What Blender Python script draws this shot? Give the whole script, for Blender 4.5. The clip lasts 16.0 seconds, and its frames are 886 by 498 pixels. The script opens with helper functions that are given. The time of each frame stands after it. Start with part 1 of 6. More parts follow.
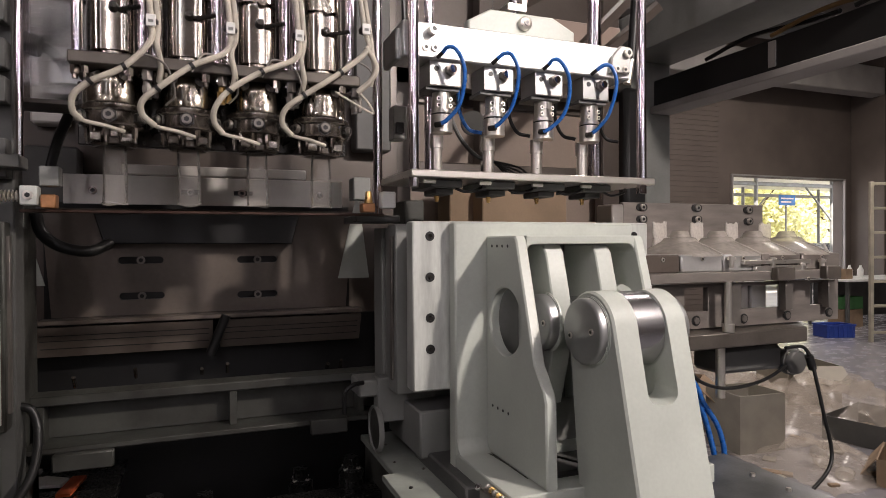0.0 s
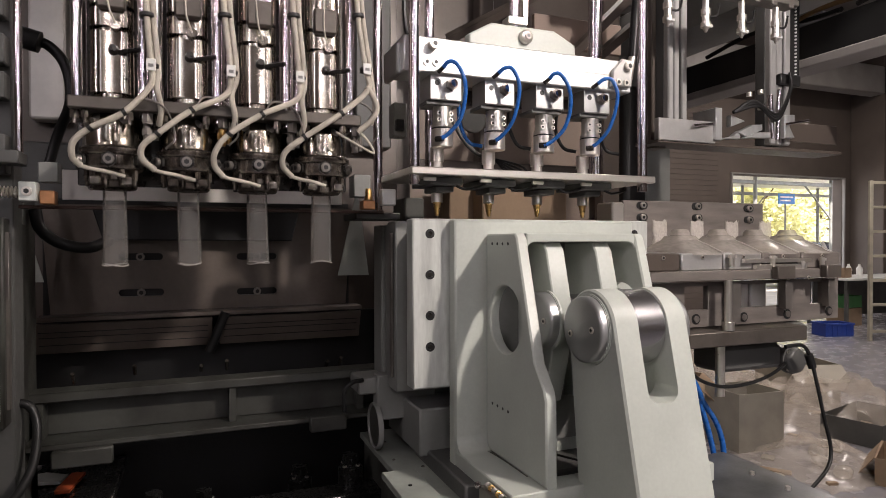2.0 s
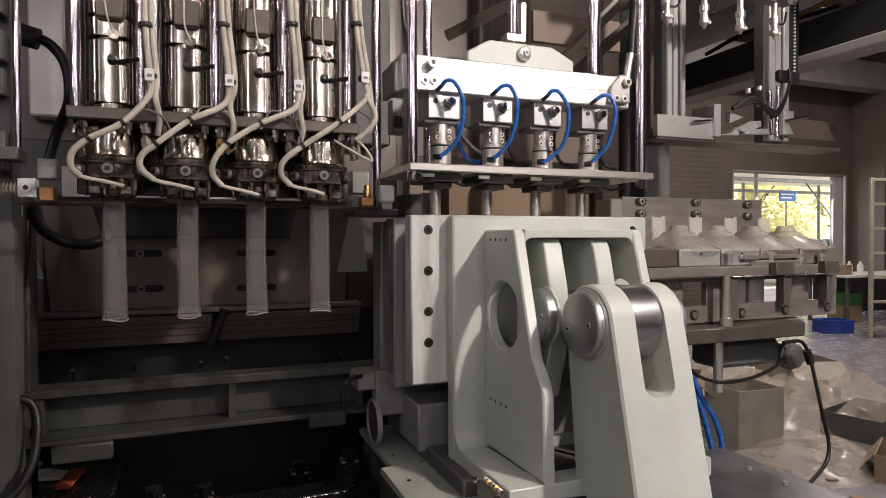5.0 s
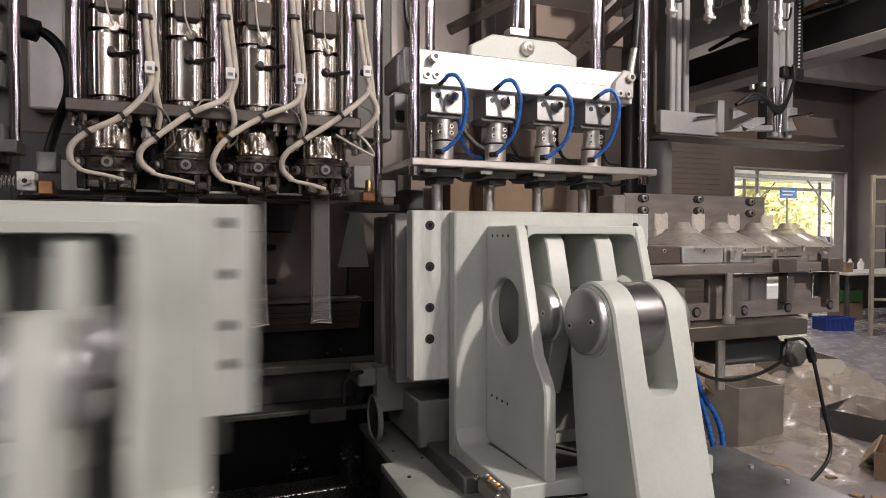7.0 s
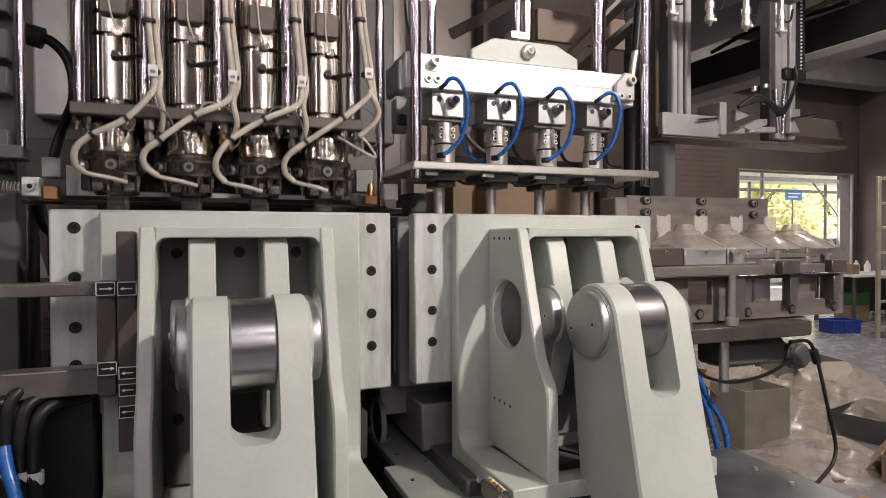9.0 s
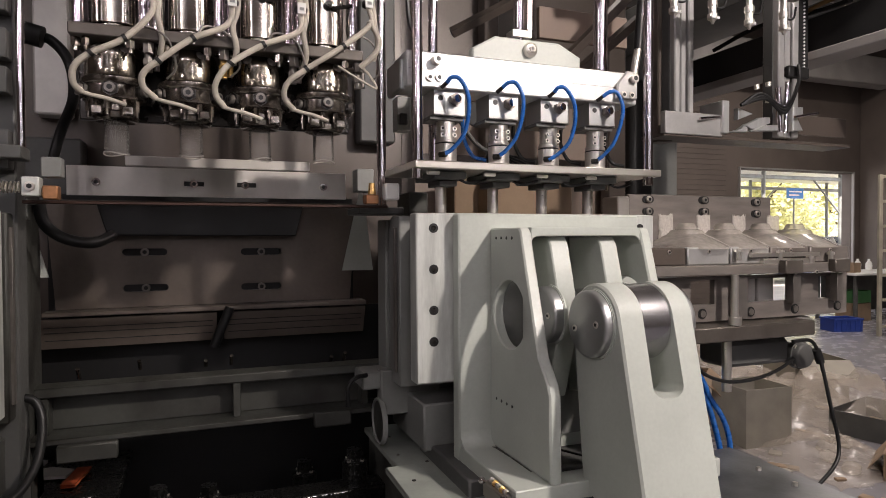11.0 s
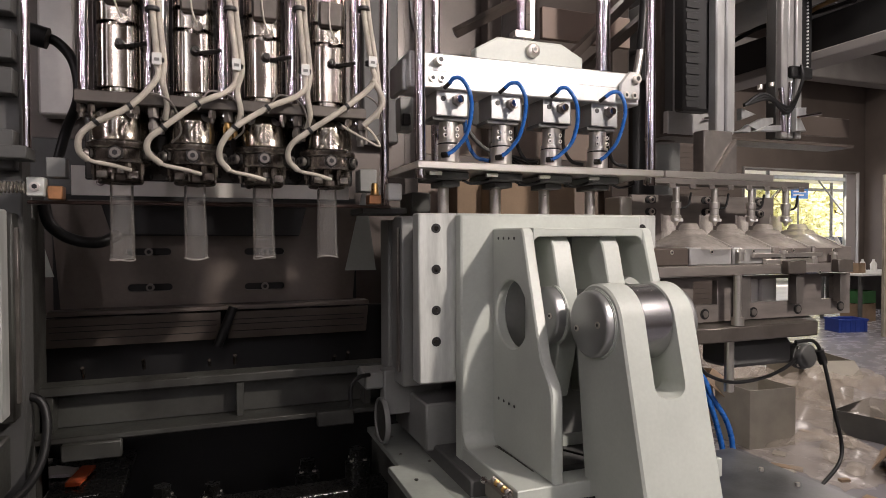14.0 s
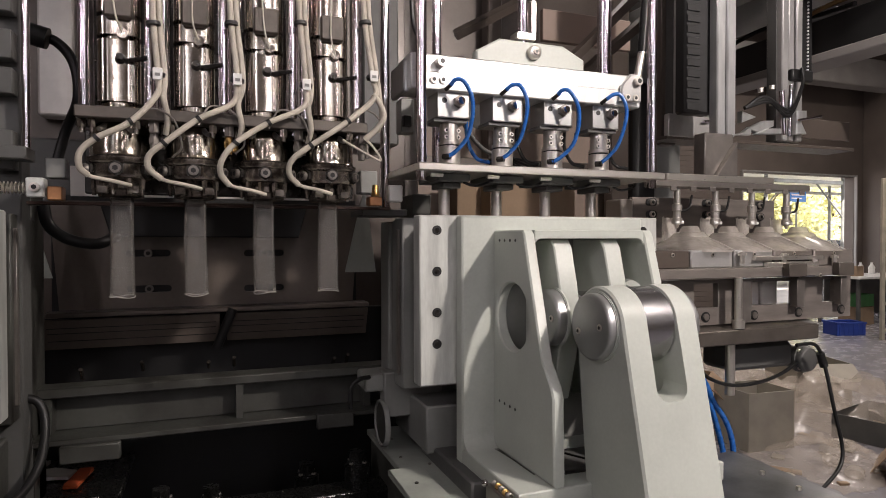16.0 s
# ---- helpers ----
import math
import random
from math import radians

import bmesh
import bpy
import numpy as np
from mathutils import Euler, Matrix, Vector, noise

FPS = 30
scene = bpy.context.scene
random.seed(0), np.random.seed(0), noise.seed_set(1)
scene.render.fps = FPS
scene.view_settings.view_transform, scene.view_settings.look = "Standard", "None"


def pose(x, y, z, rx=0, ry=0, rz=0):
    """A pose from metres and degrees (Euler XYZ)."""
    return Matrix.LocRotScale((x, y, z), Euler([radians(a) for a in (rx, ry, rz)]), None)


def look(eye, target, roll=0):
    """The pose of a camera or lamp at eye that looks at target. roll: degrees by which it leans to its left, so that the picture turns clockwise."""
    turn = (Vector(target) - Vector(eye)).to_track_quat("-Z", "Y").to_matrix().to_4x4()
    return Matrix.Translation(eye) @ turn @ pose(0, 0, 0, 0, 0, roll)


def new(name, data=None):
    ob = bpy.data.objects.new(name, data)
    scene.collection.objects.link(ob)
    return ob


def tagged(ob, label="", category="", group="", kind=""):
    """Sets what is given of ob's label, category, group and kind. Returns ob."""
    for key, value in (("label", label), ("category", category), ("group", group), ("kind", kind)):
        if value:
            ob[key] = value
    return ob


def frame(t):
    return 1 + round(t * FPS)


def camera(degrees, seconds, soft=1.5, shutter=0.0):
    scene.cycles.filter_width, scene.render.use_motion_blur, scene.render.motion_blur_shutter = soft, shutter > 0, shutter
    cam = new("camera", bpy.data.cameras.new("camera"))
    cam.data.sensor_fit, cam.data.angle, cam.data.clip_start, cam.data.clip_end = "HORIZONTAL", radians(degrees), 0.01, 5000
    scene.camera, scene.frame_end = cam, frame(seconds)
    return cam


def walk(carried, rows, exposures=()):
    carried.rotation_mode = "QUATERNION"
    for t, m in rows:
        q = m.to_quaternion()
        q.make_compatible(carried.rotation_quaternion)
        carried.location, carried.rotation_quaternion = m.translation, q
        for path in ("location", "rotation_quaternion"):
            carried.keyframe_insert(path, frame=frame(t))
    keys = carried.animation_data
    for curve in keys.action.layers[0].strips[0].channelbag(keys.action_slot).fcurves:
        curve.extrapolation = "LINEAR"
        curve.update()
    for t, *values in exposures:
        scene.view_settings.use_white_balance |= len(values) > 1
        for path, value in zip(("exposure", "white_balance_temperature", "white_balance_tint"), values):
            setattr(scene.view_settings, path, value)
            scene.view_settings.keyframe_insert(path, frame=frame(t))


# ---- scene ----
cam = camera(71.0, 16.0, soft=0.8, shutter=0.95)
def aim(x, y, z, yaw, tilt, roll=0.0):
    """Camera pose: yaw to the right of the machine's normal, tilt upwards."""
    return pose(x, y, z, 90 + tilt, roll, -yaw)
PATH = [
    (0.0, aim(-0.0036, -0.0036, 1.4530, 21.427, -0.534, 0.310)),
    (0.5, aim(-0.0048, -0.0024, 1.4540, 21.583, -0.569, 0.273)),
    (1.0, aim(-0.0044, -0.0006, 1.4536, 21.584, -0.588, 0.179)),
    (1.5, aim(-0.0060, -0.0014, 1.4522, 21.466, -0.642, 0.055)),
    (2.0, aim(-0.0043, -0.0008, 1.4530, 21.491, -0.760, 0.132)),
    (2.5, aim(-0.0030, -0.0017, 1.4519, 21.626, -0.849, 0.022)),
    (3.0, aim(-0.0035, -0.0037, 1.4522, 21.587, -1.119, 0.046)),
    (3.5, aim(-0.0020, -0.0050, 1.4527, 21.569, -0.970, 0.035)),
    (4.0, aim(-0.0001, -0.0060, 1.4502, 21.454, -0.942, 0.159)),
    (6.5, aim(-0.0018, -0.0044, 1.4497, 21.364, -1.264, 0.115)),
    (7.0, aim(-0.0008, 0.0023, 1.4504, 21.389, -1.396, -0.092)),
    (7.5, aim(-0.0011, 0.0033, 1.4505, 21.266, -1.334, -0.110)),
    (8.0, aim(-0.0020, 0.0024, 1.4483, 21.264, -1.229, -0.182)),
    (8.5, aim(0.0000, -0.0000, 1.4500, 21.000, -1.090, 0.000)),
    (9.0, aim(0.0027, -0.0029, 1.4481, 20.968, -1.010, 0.213)),
    (11.5, aim(0.0039, 0.0044, 1.4508, 20.838, -1.215, 0.288)),
    (12.0, aim(0.0055, 0.0030, 1.4503, 20.697, -1.287, 0.390)),
    (12.5, aim(0.0041, 0.0015, 1.4516, 20.801, -1.361, 0.311)),
    (13.0, aim(0.0028, 0.0006, 1.4528, 20.637, -1.347, 0.114)),
    (13.5, aim(0.0022, 0.0006, 1.4513, 20.391, -1.174, 0.153)),
    (14.0, aim(0.0039, -0.0004, 1.4512, 20.581, -1.174, 0.207)),
    (14.5, aim(0.0032, -0.0013, 1.4507, 20.620, -1.108, 0.202)),
    (15.0, aim(0.0035, 0.0021, 1.4504, 20.615, -1.135, 0.153)),
    (15.5, aim(0.0008, 0.0053, 1.4484, 20.723, -1.069, 0.115)),
    (16.0, aim(0.0007, 0.0050, 1.4506, 20.723, -0.966, 0.057)),
]
walk(cam, PATH, [(0.0, 1.96, 6600, 17), (16.0, 1.96, 6600, 17)])

# ---- light ----
world = bpy.data.worlds.new("world")
scene.world = world
world.use_nodes = True
wn = world.node_tree.nodes
sky = wn.new("ShaderNodeTexSky")
sky.sky_type, sky.sun_disc = "NISHITA", False
sky.sun_elevation, sky.sun_rotation = radians(50), radians(120)
pale = wn.new("ShaderNodeHueSaturation")
pale.inputs["Saturation"].default_value = 0.2
world.node_tree.links.new(sky.outputs[0], pale.inputs["Color"])
world.node_tree.links.new(pale.outputs[0], wn["Background"].inputs[0])
wn["Background"].inputs[1].default_value = 0.15


def area_lamp(eye, target, sx, sy, watts, color):
    data = bpy.data.lights.new("unseen_lamp", "AREA")
    data.shape, data.size, data.size_y, data.energy, data.color = "RECTANGLE", sx, sy, watts, color
    ob = new("unseen_lamp", data)
    ob.matrix_world = look(eye, target)
    return ob


WARM = (1.0, 0.93, 0.85)
COOL = (1.0, 0.96, 0.95)
PINKISH = (1.0, 0.92, 0.95)
# unseen key lamp: direction follows the cast shadows, distance picked for falloff
area_lamp((1.46, -0.52, 2.75), (0.5, 1.1, 1.4), 0.09, 0.09, 13, WARM)
for lx, ly in ((-2.2, -2.6), (-0.6, -3.4), (1.0, -2.8), (3.0, -3.6)):
    area_lamp((lx, ly, 4.6), (lx, ly, 0), 0.08, 1.5, 5, COOL)
# added unseen strips: streaks on chrome; the left one fills left-facing sides
for lx, ly, watts in ((-3.6, -1.6, 7.0), (-1.1, -4.6, 3.0), (0.9, -4.4, 1.9), (2.4, -4.8, 1.9)):
    area_lamp((lx, ly, 3.4), (0.2, 1.2, 1.9), 0.055, 1.5, watts, PINKISH)
area_lamp((5.0, 3.0, 5.2), (5.0, 3.0, 0), 1.5, 0.4, 38, WARM)
area_lamp((8.5, 5.5, 5.2), (8.5, 5.5, 0), 1.5, 0.4, 42, WARM)
area_lamp((0.4, 3.6, 4.6), (0.4, 3.6, 0), 1.5, 0.3, 9, WARM)
sun = new("sun", bpy.data.lights.new("sun", "SUN"))
sun.data.energy, sun.data.angle, sun.data.color = 5.0, radians(0.5), (1.0, 0.95, 0.86)
sun.matrix_world = look((8, 4, 20), (16, 17, 0))

# ---- materials ----
def material(name, base, rough=0.5, metal=0.0, vary=0.25, scale=6.0, fine=80.0, bump=0.15, spec=0.5, stretch=(1, 1, 1), alpha=1.0,
             transmission=0.0, rough_vary=0.12, tint=None, coat=0.0):
    """A surface with stains at a large scale, grain at a fine one, and a slight relief."""
    m = bpy.data.materials.new(name)
    m.use_nodes = True
    n, l = m.node_tree.nodes, m.node_tree.links
    p = n["Principled BSDF"]
    co = n.new("ShaderNodeTexCoord")
    mp = n.new("ShaderNodeMapping")
    mp.inputs["Scale"].default_value = stretch
    l.new(co.outputs["Object"], mp.inputs[0])
    big, small = n.new("ShaderNodeTexNoise"), n.new("ShaderNodeTexNoise")
    big.inputs["Scale"].default_value, big.inputs["Detail"].default_value = scale, 6
    small.inputs["Scale"].default_value, small.inputs["Detail"].default_value = fine, 3
    l.new(mp.outputs[0], big.inputs["Vector"])
    l.new(mp.outputs[0], small.inputs["Vector"])
    ramp = n.new("ShaderNodeValToRGB")
    dark = [c * (1 - vary) for c in (tint or base)]
    ramp.color_ramp.elements[0].color = (*dark, 1)
    ramp.color_ramp.elements[1].color = (*[min(1, c * (1 + vary * 0.35)) for c in base], 1)
    ramp.color_ramp.elements[0].position, ramp.color_ramp.elements[1].position = 0.3, 0.62
    l.new(big.outputs[0], ramp.inputs[0])
    mix = n.new("ShaderNodeMix")
    mix.data_type, mix.blend_type = "RGBA", "MULTIPLY"
    mix.inputs[0].default_value = vary * 0.8
    l.new(ramp.outputs[0], mix.inputs[6])
    l.new(small.outputs["Fac"], mix.inputs[7])
    bright = n.new("ShaderNodeBrightContrast")
    l.new(mix.outputs[2], bright.inputs[0])
    l.new(bright.outputs[0], p.inputs["Base Color"])
    rr = n.new("ShaderNodeMapRange")
    rr.inputs["To Min"].default_value, rr.inputs["To Max"].default_value = max(0.02, rough - rough_vary), min(1, rough + rough_vary)
    l.new(small.outputs["Fac"], rr.inputs[0])
    l.new(rr.outputs[0], p.inputs["Roughness"])
    p.inputs["Metallic"].default_value = metal
    p.inputs["Specular IOR Level"].default_value = spec
    p.inputs["Transmission Weight"].default_value = transmission
    p.inputs["Alpha"].default_value = alpha
    p.inputs["Coat Weight"].default_value = coat
    if bump:
        b = n.new("ShaderNodeBump")
        b.inputs["Strength"].default_value, b.inputs["Distance"].default_value = bump, 0.002
        l.new(small.outputs["Fac"], b.inputs["Height"])
        l.new(b.outputs[0], p.inputs["Normal"])
    return m


def glowing(name, color, strength):
    m = bpy.data.materials.new(name)
    m.use_nodes = True
    n, l = m.node_tree.nodes, m.node_tree.links
    e = n.new("ShaderNodeEmission")
    e.inputs[0].default_value, e.inputs[1].default_value = (*color, 1), strength
    l.new(e.outputs[0], n["Material Output"].inputs[0])
    return m


def clear_plastic(name, tint, haze, rough, ior=1.42):
    """Thin blown plastic: seen through, slightly cloudy, with a gloss that grows towards its edges."""
    m = bpy.data.materials.new(name)
    m.use_nodes = True
    n, l = m.node_tree.nodes, m.node_tree.links
    clear, cloud, gloss = n.new("ShaderNodeBsdfTransparent"), n.new("ShaderNodeBsdfTranslucent"), n.new("ShaderNodeBsdfGlossy")
    face, both = n.new("ShaderNodeBsdfDiffuse"), n.new("ShaderNodeMixShader")
    inner, outer, edge, grain = n.new("ShaderNodeMixShader"), n.new("ShaderNodeMixShader"), n.new("ShaderNodeFresnel"), n.new("ShaderNodeTexNoise")
    amount = n.new("ShaderNodeMapRange")
    clear.inputs[0].default_value = (0.97, 0.96, 0.95, 1)
    cloud.inputs[0].default_value = face.inputs[0].default_value = (*tint, 1)
    gloss.inputs[0].default_value, gloss.inputs["Roughness"].default_value = (0.95, 0.94, 0.92, 1), rough
    edge.inputs[0].default_value = ior
    grain.inputs["Scale"].default_value, grain.inputs["Detail"].default_value = 11, 2
    amount.inputs["To Min"].default_value, amount.inputs["To Max"].default_value = haze * 0.7, haze * 1.3
    both.inputs[0].default_value = 0.5
    l.new(grain.outputs["Fac"], amount.inputs[0])
    l.new(cloud.outputs[0], both.inputs[1])
    l.new(face.outputs[0], both.inputs[2])
    l.new(amount.outputs[0], inner.inputs[0])
    l.new(clear.outputs[0], inner.inputs[1])
    l.new(both.outputs[0], inner.inputs[2])
    l.new(edge.outputs[0], outer.inputs[0])
    l.new(inner.outputs[0], outer.inputs[1])
    l.new(gloss.outputs[0], outer.inputs[2])
    l.new(outer.outputs[0], n["Material Output"].inputs[0])
    return m


PAINT = material("machine_paint", (0.505, 0.535, 0.485), 0.42, 0, 0.15, 5, 160, 0.05)
PAINT_GREY = material("grey_paint", (0.24, 0.245, 0.23), 0.45, 0, 0.22, 6, 120, 0.08)
PAINT_DARK = material("dark_grey_paint", (0.10, 0.10, 0.095), 0.5, 0, 0.3, 6, 100, 0.1)
PANEL = material("brownish_sheet_metal", (0.105, 0.085, 0.072), 0.36, 0.2, 0.22, 5, 90, 0.06)
STEEL = material("ground_steel", (0.80, 0.76, 0.70), 0.30, 0.9, 0.05, 9, 50, 0.0, stretch=(1, 1, 6), rough_vary=0.06)
STEEL_DULL = material("dull_steel", (0.25, 0.228, 0.208), 0.38, 0.65, 0.3, 12, 90, 0.04)
BROWN_STEEL = material("oiled_brown_steel", (0.14, 0.122, 0.106), 0.42, 0.5, 0.35, 10, 90, 0.05)
STEEL_WORN = material("scratched_steel_plate", (0.62, 0.64, 0.60), 0.38, 0.2, 0.30, 34, 200, 0.1, stretch=(1, 1, 0.2))
SATIN = material("satin_steel", (0.45, 0.455, 0.45), 0.36, 0.8, 0.12, 12, 60, 0.02, rough_vary=0.06)
ROLLER_STEEL = material("polished_roller_steel", (0.60, 0.59, 0.60), 0.26, 1, 0.03, 4, 30, 0.0, rough_vary=0.01)
GREY_GREEN = material("grey_green_paint", (0.34, 0.365, 0.325), 0.42, 0, 0.35, 7, 90, 0.06)
CHROME = material("chrome", (0.72, 0.655, 0.68), 0.07, 1, 0.02, 3, 10, 0.0, rough_vary=0.0)
CHROME_DARK = material("heat_tinted_chrome", (0.60, 0.55, 0.47), 0.17, 1, 0.4, 22, 60, 0.03, tint=(0.3, 0.23, 0.16), rough_vary=0.08)
BAND = material("mirror_heater_band", (0.55, 0.50, 0.43), 0.13, 1, 0.25, 14, 40, 0.05, tint=(0.5, 0.42, 0.33), rough_vary=0.05)
BLACK_STEEL = material("oily_black_steel", (0.05, 0.046, 0.042), 0.3, 0.7, 0.4, 25, 120, 0.1)
ALU = material("milled_aluminium", (0.70, 0.71, 0.70), 0.36, 0.75, 0.2, 8, 240, 0.06, stretch=(5, 1, 1))
ALU_DULL = material("anodised_aluminium", (0.55, 0.545, 0.53), 0.36, 0.6, 0.18, 9, 160, 0.06)
BRASS = material("brass", (0.66, 0.42, 0.16), 0.3, 1, 0.25, 30, 120, 0.05)
COPPER = material("copper_block", (0.55, 0.27, 0.13), 0.4, 0.8, 0.25, 30, 120, 0.05)
RUBBER = material("black_rubber", (0.013, 0.013, 0.013), 0.42, 0, 0.3, 15, 150, 0.1, spec=0.35)
BLUE_TUBE = material("blue_air_tube", (0.02, 0.13, 0.45), 0.28, 0, 0.1, 8, 60, 0.0)
SLEEVE = material("woven_cream_sleeve", (0.54, 0.495, 0.415), 0.75, 0, 0.25, 30, 500, 0.5)
PARISON = clear_plastic("translucent_plastic", (0.93, 0.93, 0.91), 0.066, 0.18, 1.18)
ZINC = material("pale_zinc_plate", (0.78, 0.75, 0.70), 0.4, 0.1, 0.12, 8, 90, 0.04)
BOTTLE = clear_plastic("clear_bottle_plastic", (0.86, 0.80, 0.73), 0.40, 0.2, 1.25)
BOTTLE_WEB = clear_plastic("cloudy_bottle_plastic", (0.86, 0.82, 0.76), 0.55, 0.25, 1.25)
DIE = material("oily_die_steel", (0.36, 0.32, 0.28), 0.2, 0.9, 0.5, 30, 120, 0.1, tint=(0.08, 0.06, 0.05))
CHUTE = material("brown_chute_sheet", (0.175, 0.145, 0.122), 0.40, 0.2, 0.3, 5, 90, 0.06)
TABLE_STEEL = material("brushed_table_steel", (0.225, 0.20, 0.18), 0.42, 0.3, 0.25, 9, 120, 0.04, stretch=(1, 1, 5))
# near-black iron: the darkness of the shaded pit is put into the colour
PIT_BLACK = material("shade_black_iron", (0.010, 0.010, 0.009), 0.28, 0.2, 0.5, 20, 120, 0.1)
# grey-green paint with patches, darkened so its colour carries the pit's shade
SHADED_PAINT = material("shaded_grey_green_paint", (0.060, 0.062, 0.054), 0.48, 0, 0.45, 9, 100, 0.1, tint=(0.04, 0.037, 0.031))
FILM = material("clear_plastic_film", (0.66, 0.58, 0.49), 0.2, 0, 0.2, 6, 22, 0.12, alpha=0.36)
CARD = material("cardboard", (0.30, 0.21, 0.135), 0.8, 0, 0.2, 6, 120, 0.1)
CARD_GREY = material("grey_board", (0.40, 0.37, 0.31), 0.75, 0, 0.15, 6, 120, 0.1)
FLOOR = material("sealed_concrete_floor", (0.30, 0.29, 0.31), 0.26, 0, 0.3, 1.2, 7, 0.02)
WALL = material("brown_corrugated_wall", (0.15, 0.122, 0.104), 0.7, 0, 0.2, 1.5, 40, 0.1)
ROOF = material("grey_roof", (0.30, 0.28, 0.26), 0.7, 0, 0.2, 1.5, 40, 0.1)
CONCRETE = material("painted_beam", (0.36, 0.34, 0.32), 0.6, 0, 0.2, 2, 50, 0.1)
BLACK = material("black_plastic", (0.012, 0.012, 0.012), 0.45, 0, 0.2, 12, 90, 0.05)
WHITE = material("white_plastic", (0.78, 0.78, 0.75), 0.4, 0, 0.1, 12, 90, 0.05)
BLUE_BIN = material("blue_crate_plastic", (0.03, 0.07, 0.36), 0.4, 0, 0.15, 8, 90, 0.05)
GREEN = material("green_plastic", (0.06, 0.22, 0.07), 0.5, 0, 0.2, 8, 90, 0.05)

# ---- tools ----
ORIGIN = {}


def thing(name, at, label, category, group="", kind=""):
    """An empty at the base of a thing; its parts are built in the place's own metres."""
    ob = new(name)
    ob.empty_display_size = 0.05
    ob.location = at
    ORIGIN[ob] = Vector(at)
    return tagged(ob, label, category, group, kind)


def part(name, bm, mat, parent, label="", smooth=True):
    """Links a bmesh as one mesh object under a thing or a part."""
    org = ORIGIN.get(parent, Vector((0, 0, 0)))
    bmesh.ops.translate(bm, vec=-org, verts=bm.verts)
    me = bpy.data.meshes.new(name)
    bm.to_mesh(me)
    bm.free()
    me.materials.append(mat)
    if smooth:
        me.shade_smooth()
        me.set_sharp_from_angle(angle=radians(38))
    ob = new(name, me)
    if parent is not None:
        ob.parent = parent
    ORIGIN[ob] = org
    return tagged(ob, label)


def solo(name, bm, mat, label, category, group="", kind=""):
    return tagged(part(name, bm, mat, None), label, category, group, kind)


def box(bm, x0, x1, y0, y1, z0, z1, bevel=0.0015, m=None):
    r = bmesh.ops.create_cube(bm, size=1)
    vs = r["verts"]
    for v in vs:
        v.co = Vector((x0 + (v.co.x + 0.5) * (x1 - x0), y0 + (v.co.y + 0.5) * (y1 - y0), z0 + (v.co.z + 0.5) * (z1 - z0)))
    if bevel:
        es = list({e for v in vs for e in v.link_edges})
        r = bmesh.ops.bevel(bm, geom=es, offset=min(bevel, abs(x1 - x0) / 3, abs(y1 - y0) / 3, abs(z1 - z0) / 3), segments=1, affect="EDGES")
        if m:
            vs = list({v for f in r["faces"] for v in f.verts})
    if m:
        bmesh.ops.transform(bm, matrix=m, verts=vs)
    return bm


def rod(bm, a, b, r, r2=None, seg=20, bevel=0.0):
    """A round bar or cone from a to b."""
    a, b = Vector(a), Vector(b)
    d = b - a
    q = d.to_track_quat("Z", "Y").to_matrix().to_4x4()
    m = Matrix.Translation((a + b) / 2) @ q
    g = bmesh.ops.create_cone(bm, cap_ends=True, segments=seg, radius1=r, radius2=r if r2 is None else r2, depth=d.length, matrix=m)
    if bevel:
        es = [e for e in {e for v in g["verts"] for e in v.link_edges} if any(len(f.verts) > 4 for f in e.link_faces)]
        bmesh.ops.bevel(bm, geom=es, offset=bevel, segments=2, affect="EDGES")
    return bm


def lathe(bm, centre, profile, seg=28, axis="Z"):
    """Turns (radius, height) pairs round an axis through centre."""
    c = Vector(centre)
    rings = []
    for r, h in profile:
        ring = []
        for i in range(seg):
            a = 2 * math.pi * i / seg
            p = {"Z": (r * math.cos(a), r * math.sin(a), h), "X": (h, r * math.cos(a), r * math.sin(a)), "Y": (r * math.cos(a), h, r * math.sin(a))}[axis]
            ring.append(bm.verts.new(c + Vector(p)))
        rings.append(ring)
    for a, b in zip(rings, rings[1:]):
        for i in range(seg):
            bm.faces.new((a[i], a[(i + 1) % seg], b[(i + 1) % seg], b[i]))
    return bm


def prism(bm, outline, axis, lo, hi, bevel=0.0, holes=()):
    """A plate of any outline, with holes; outline holds the two coordinates other than axis, in x, y, z order."""
    def at(p, h):
        return Vector({"X": (h, *p), "Y": (p[0], h, p[1]), "Z": (*p, h)}[axis])
    edges = []
    for loop in (outline, *holes):
        vs = [bm.verts.new(at(p, lo)) for p in loop]
        edges += [bm.edges.new((vs[i], vs[(i + 1) % len(vs)])) for i in range(len(vs))]
    if holes:
        r = bmesh.ops.triangle_fill(bm, edges=edges, use_beauty=True)
        faces = [g for g in r["geom"] if isinstance(g, bmesh.types.BMFace)]
    else:
        faces = [bm.faces.new(vs)]
    r = bmesh.ops.extrude_face_region(bm, geom=faces)
    top = [g for g in r["geom"] if isinstance(g, bmesh.types.BMVert)]
    bmesh.ops.translate(bm, verts=top, vec=at((0, 0), hi - lo) - at((0, 0), 0))
    bmesh.ops.recalc_face_normals(bm, faces=bm.faces)
    if bevel:
        k = {"X": 0, "Y": 1, "Z": 2}[axis]
        es = [e for e in bm.edges if len(e.link_faces) == 2 and e.calc_face_angle(0) > 1.2 and abs(e.verts[0].co[k] - e.verts[1].co[k]) < 1e-5]
        bmesh.ops.bevel(bm, geom=es, offset=bevel, segments=1, affect="EDGES")
    return bm


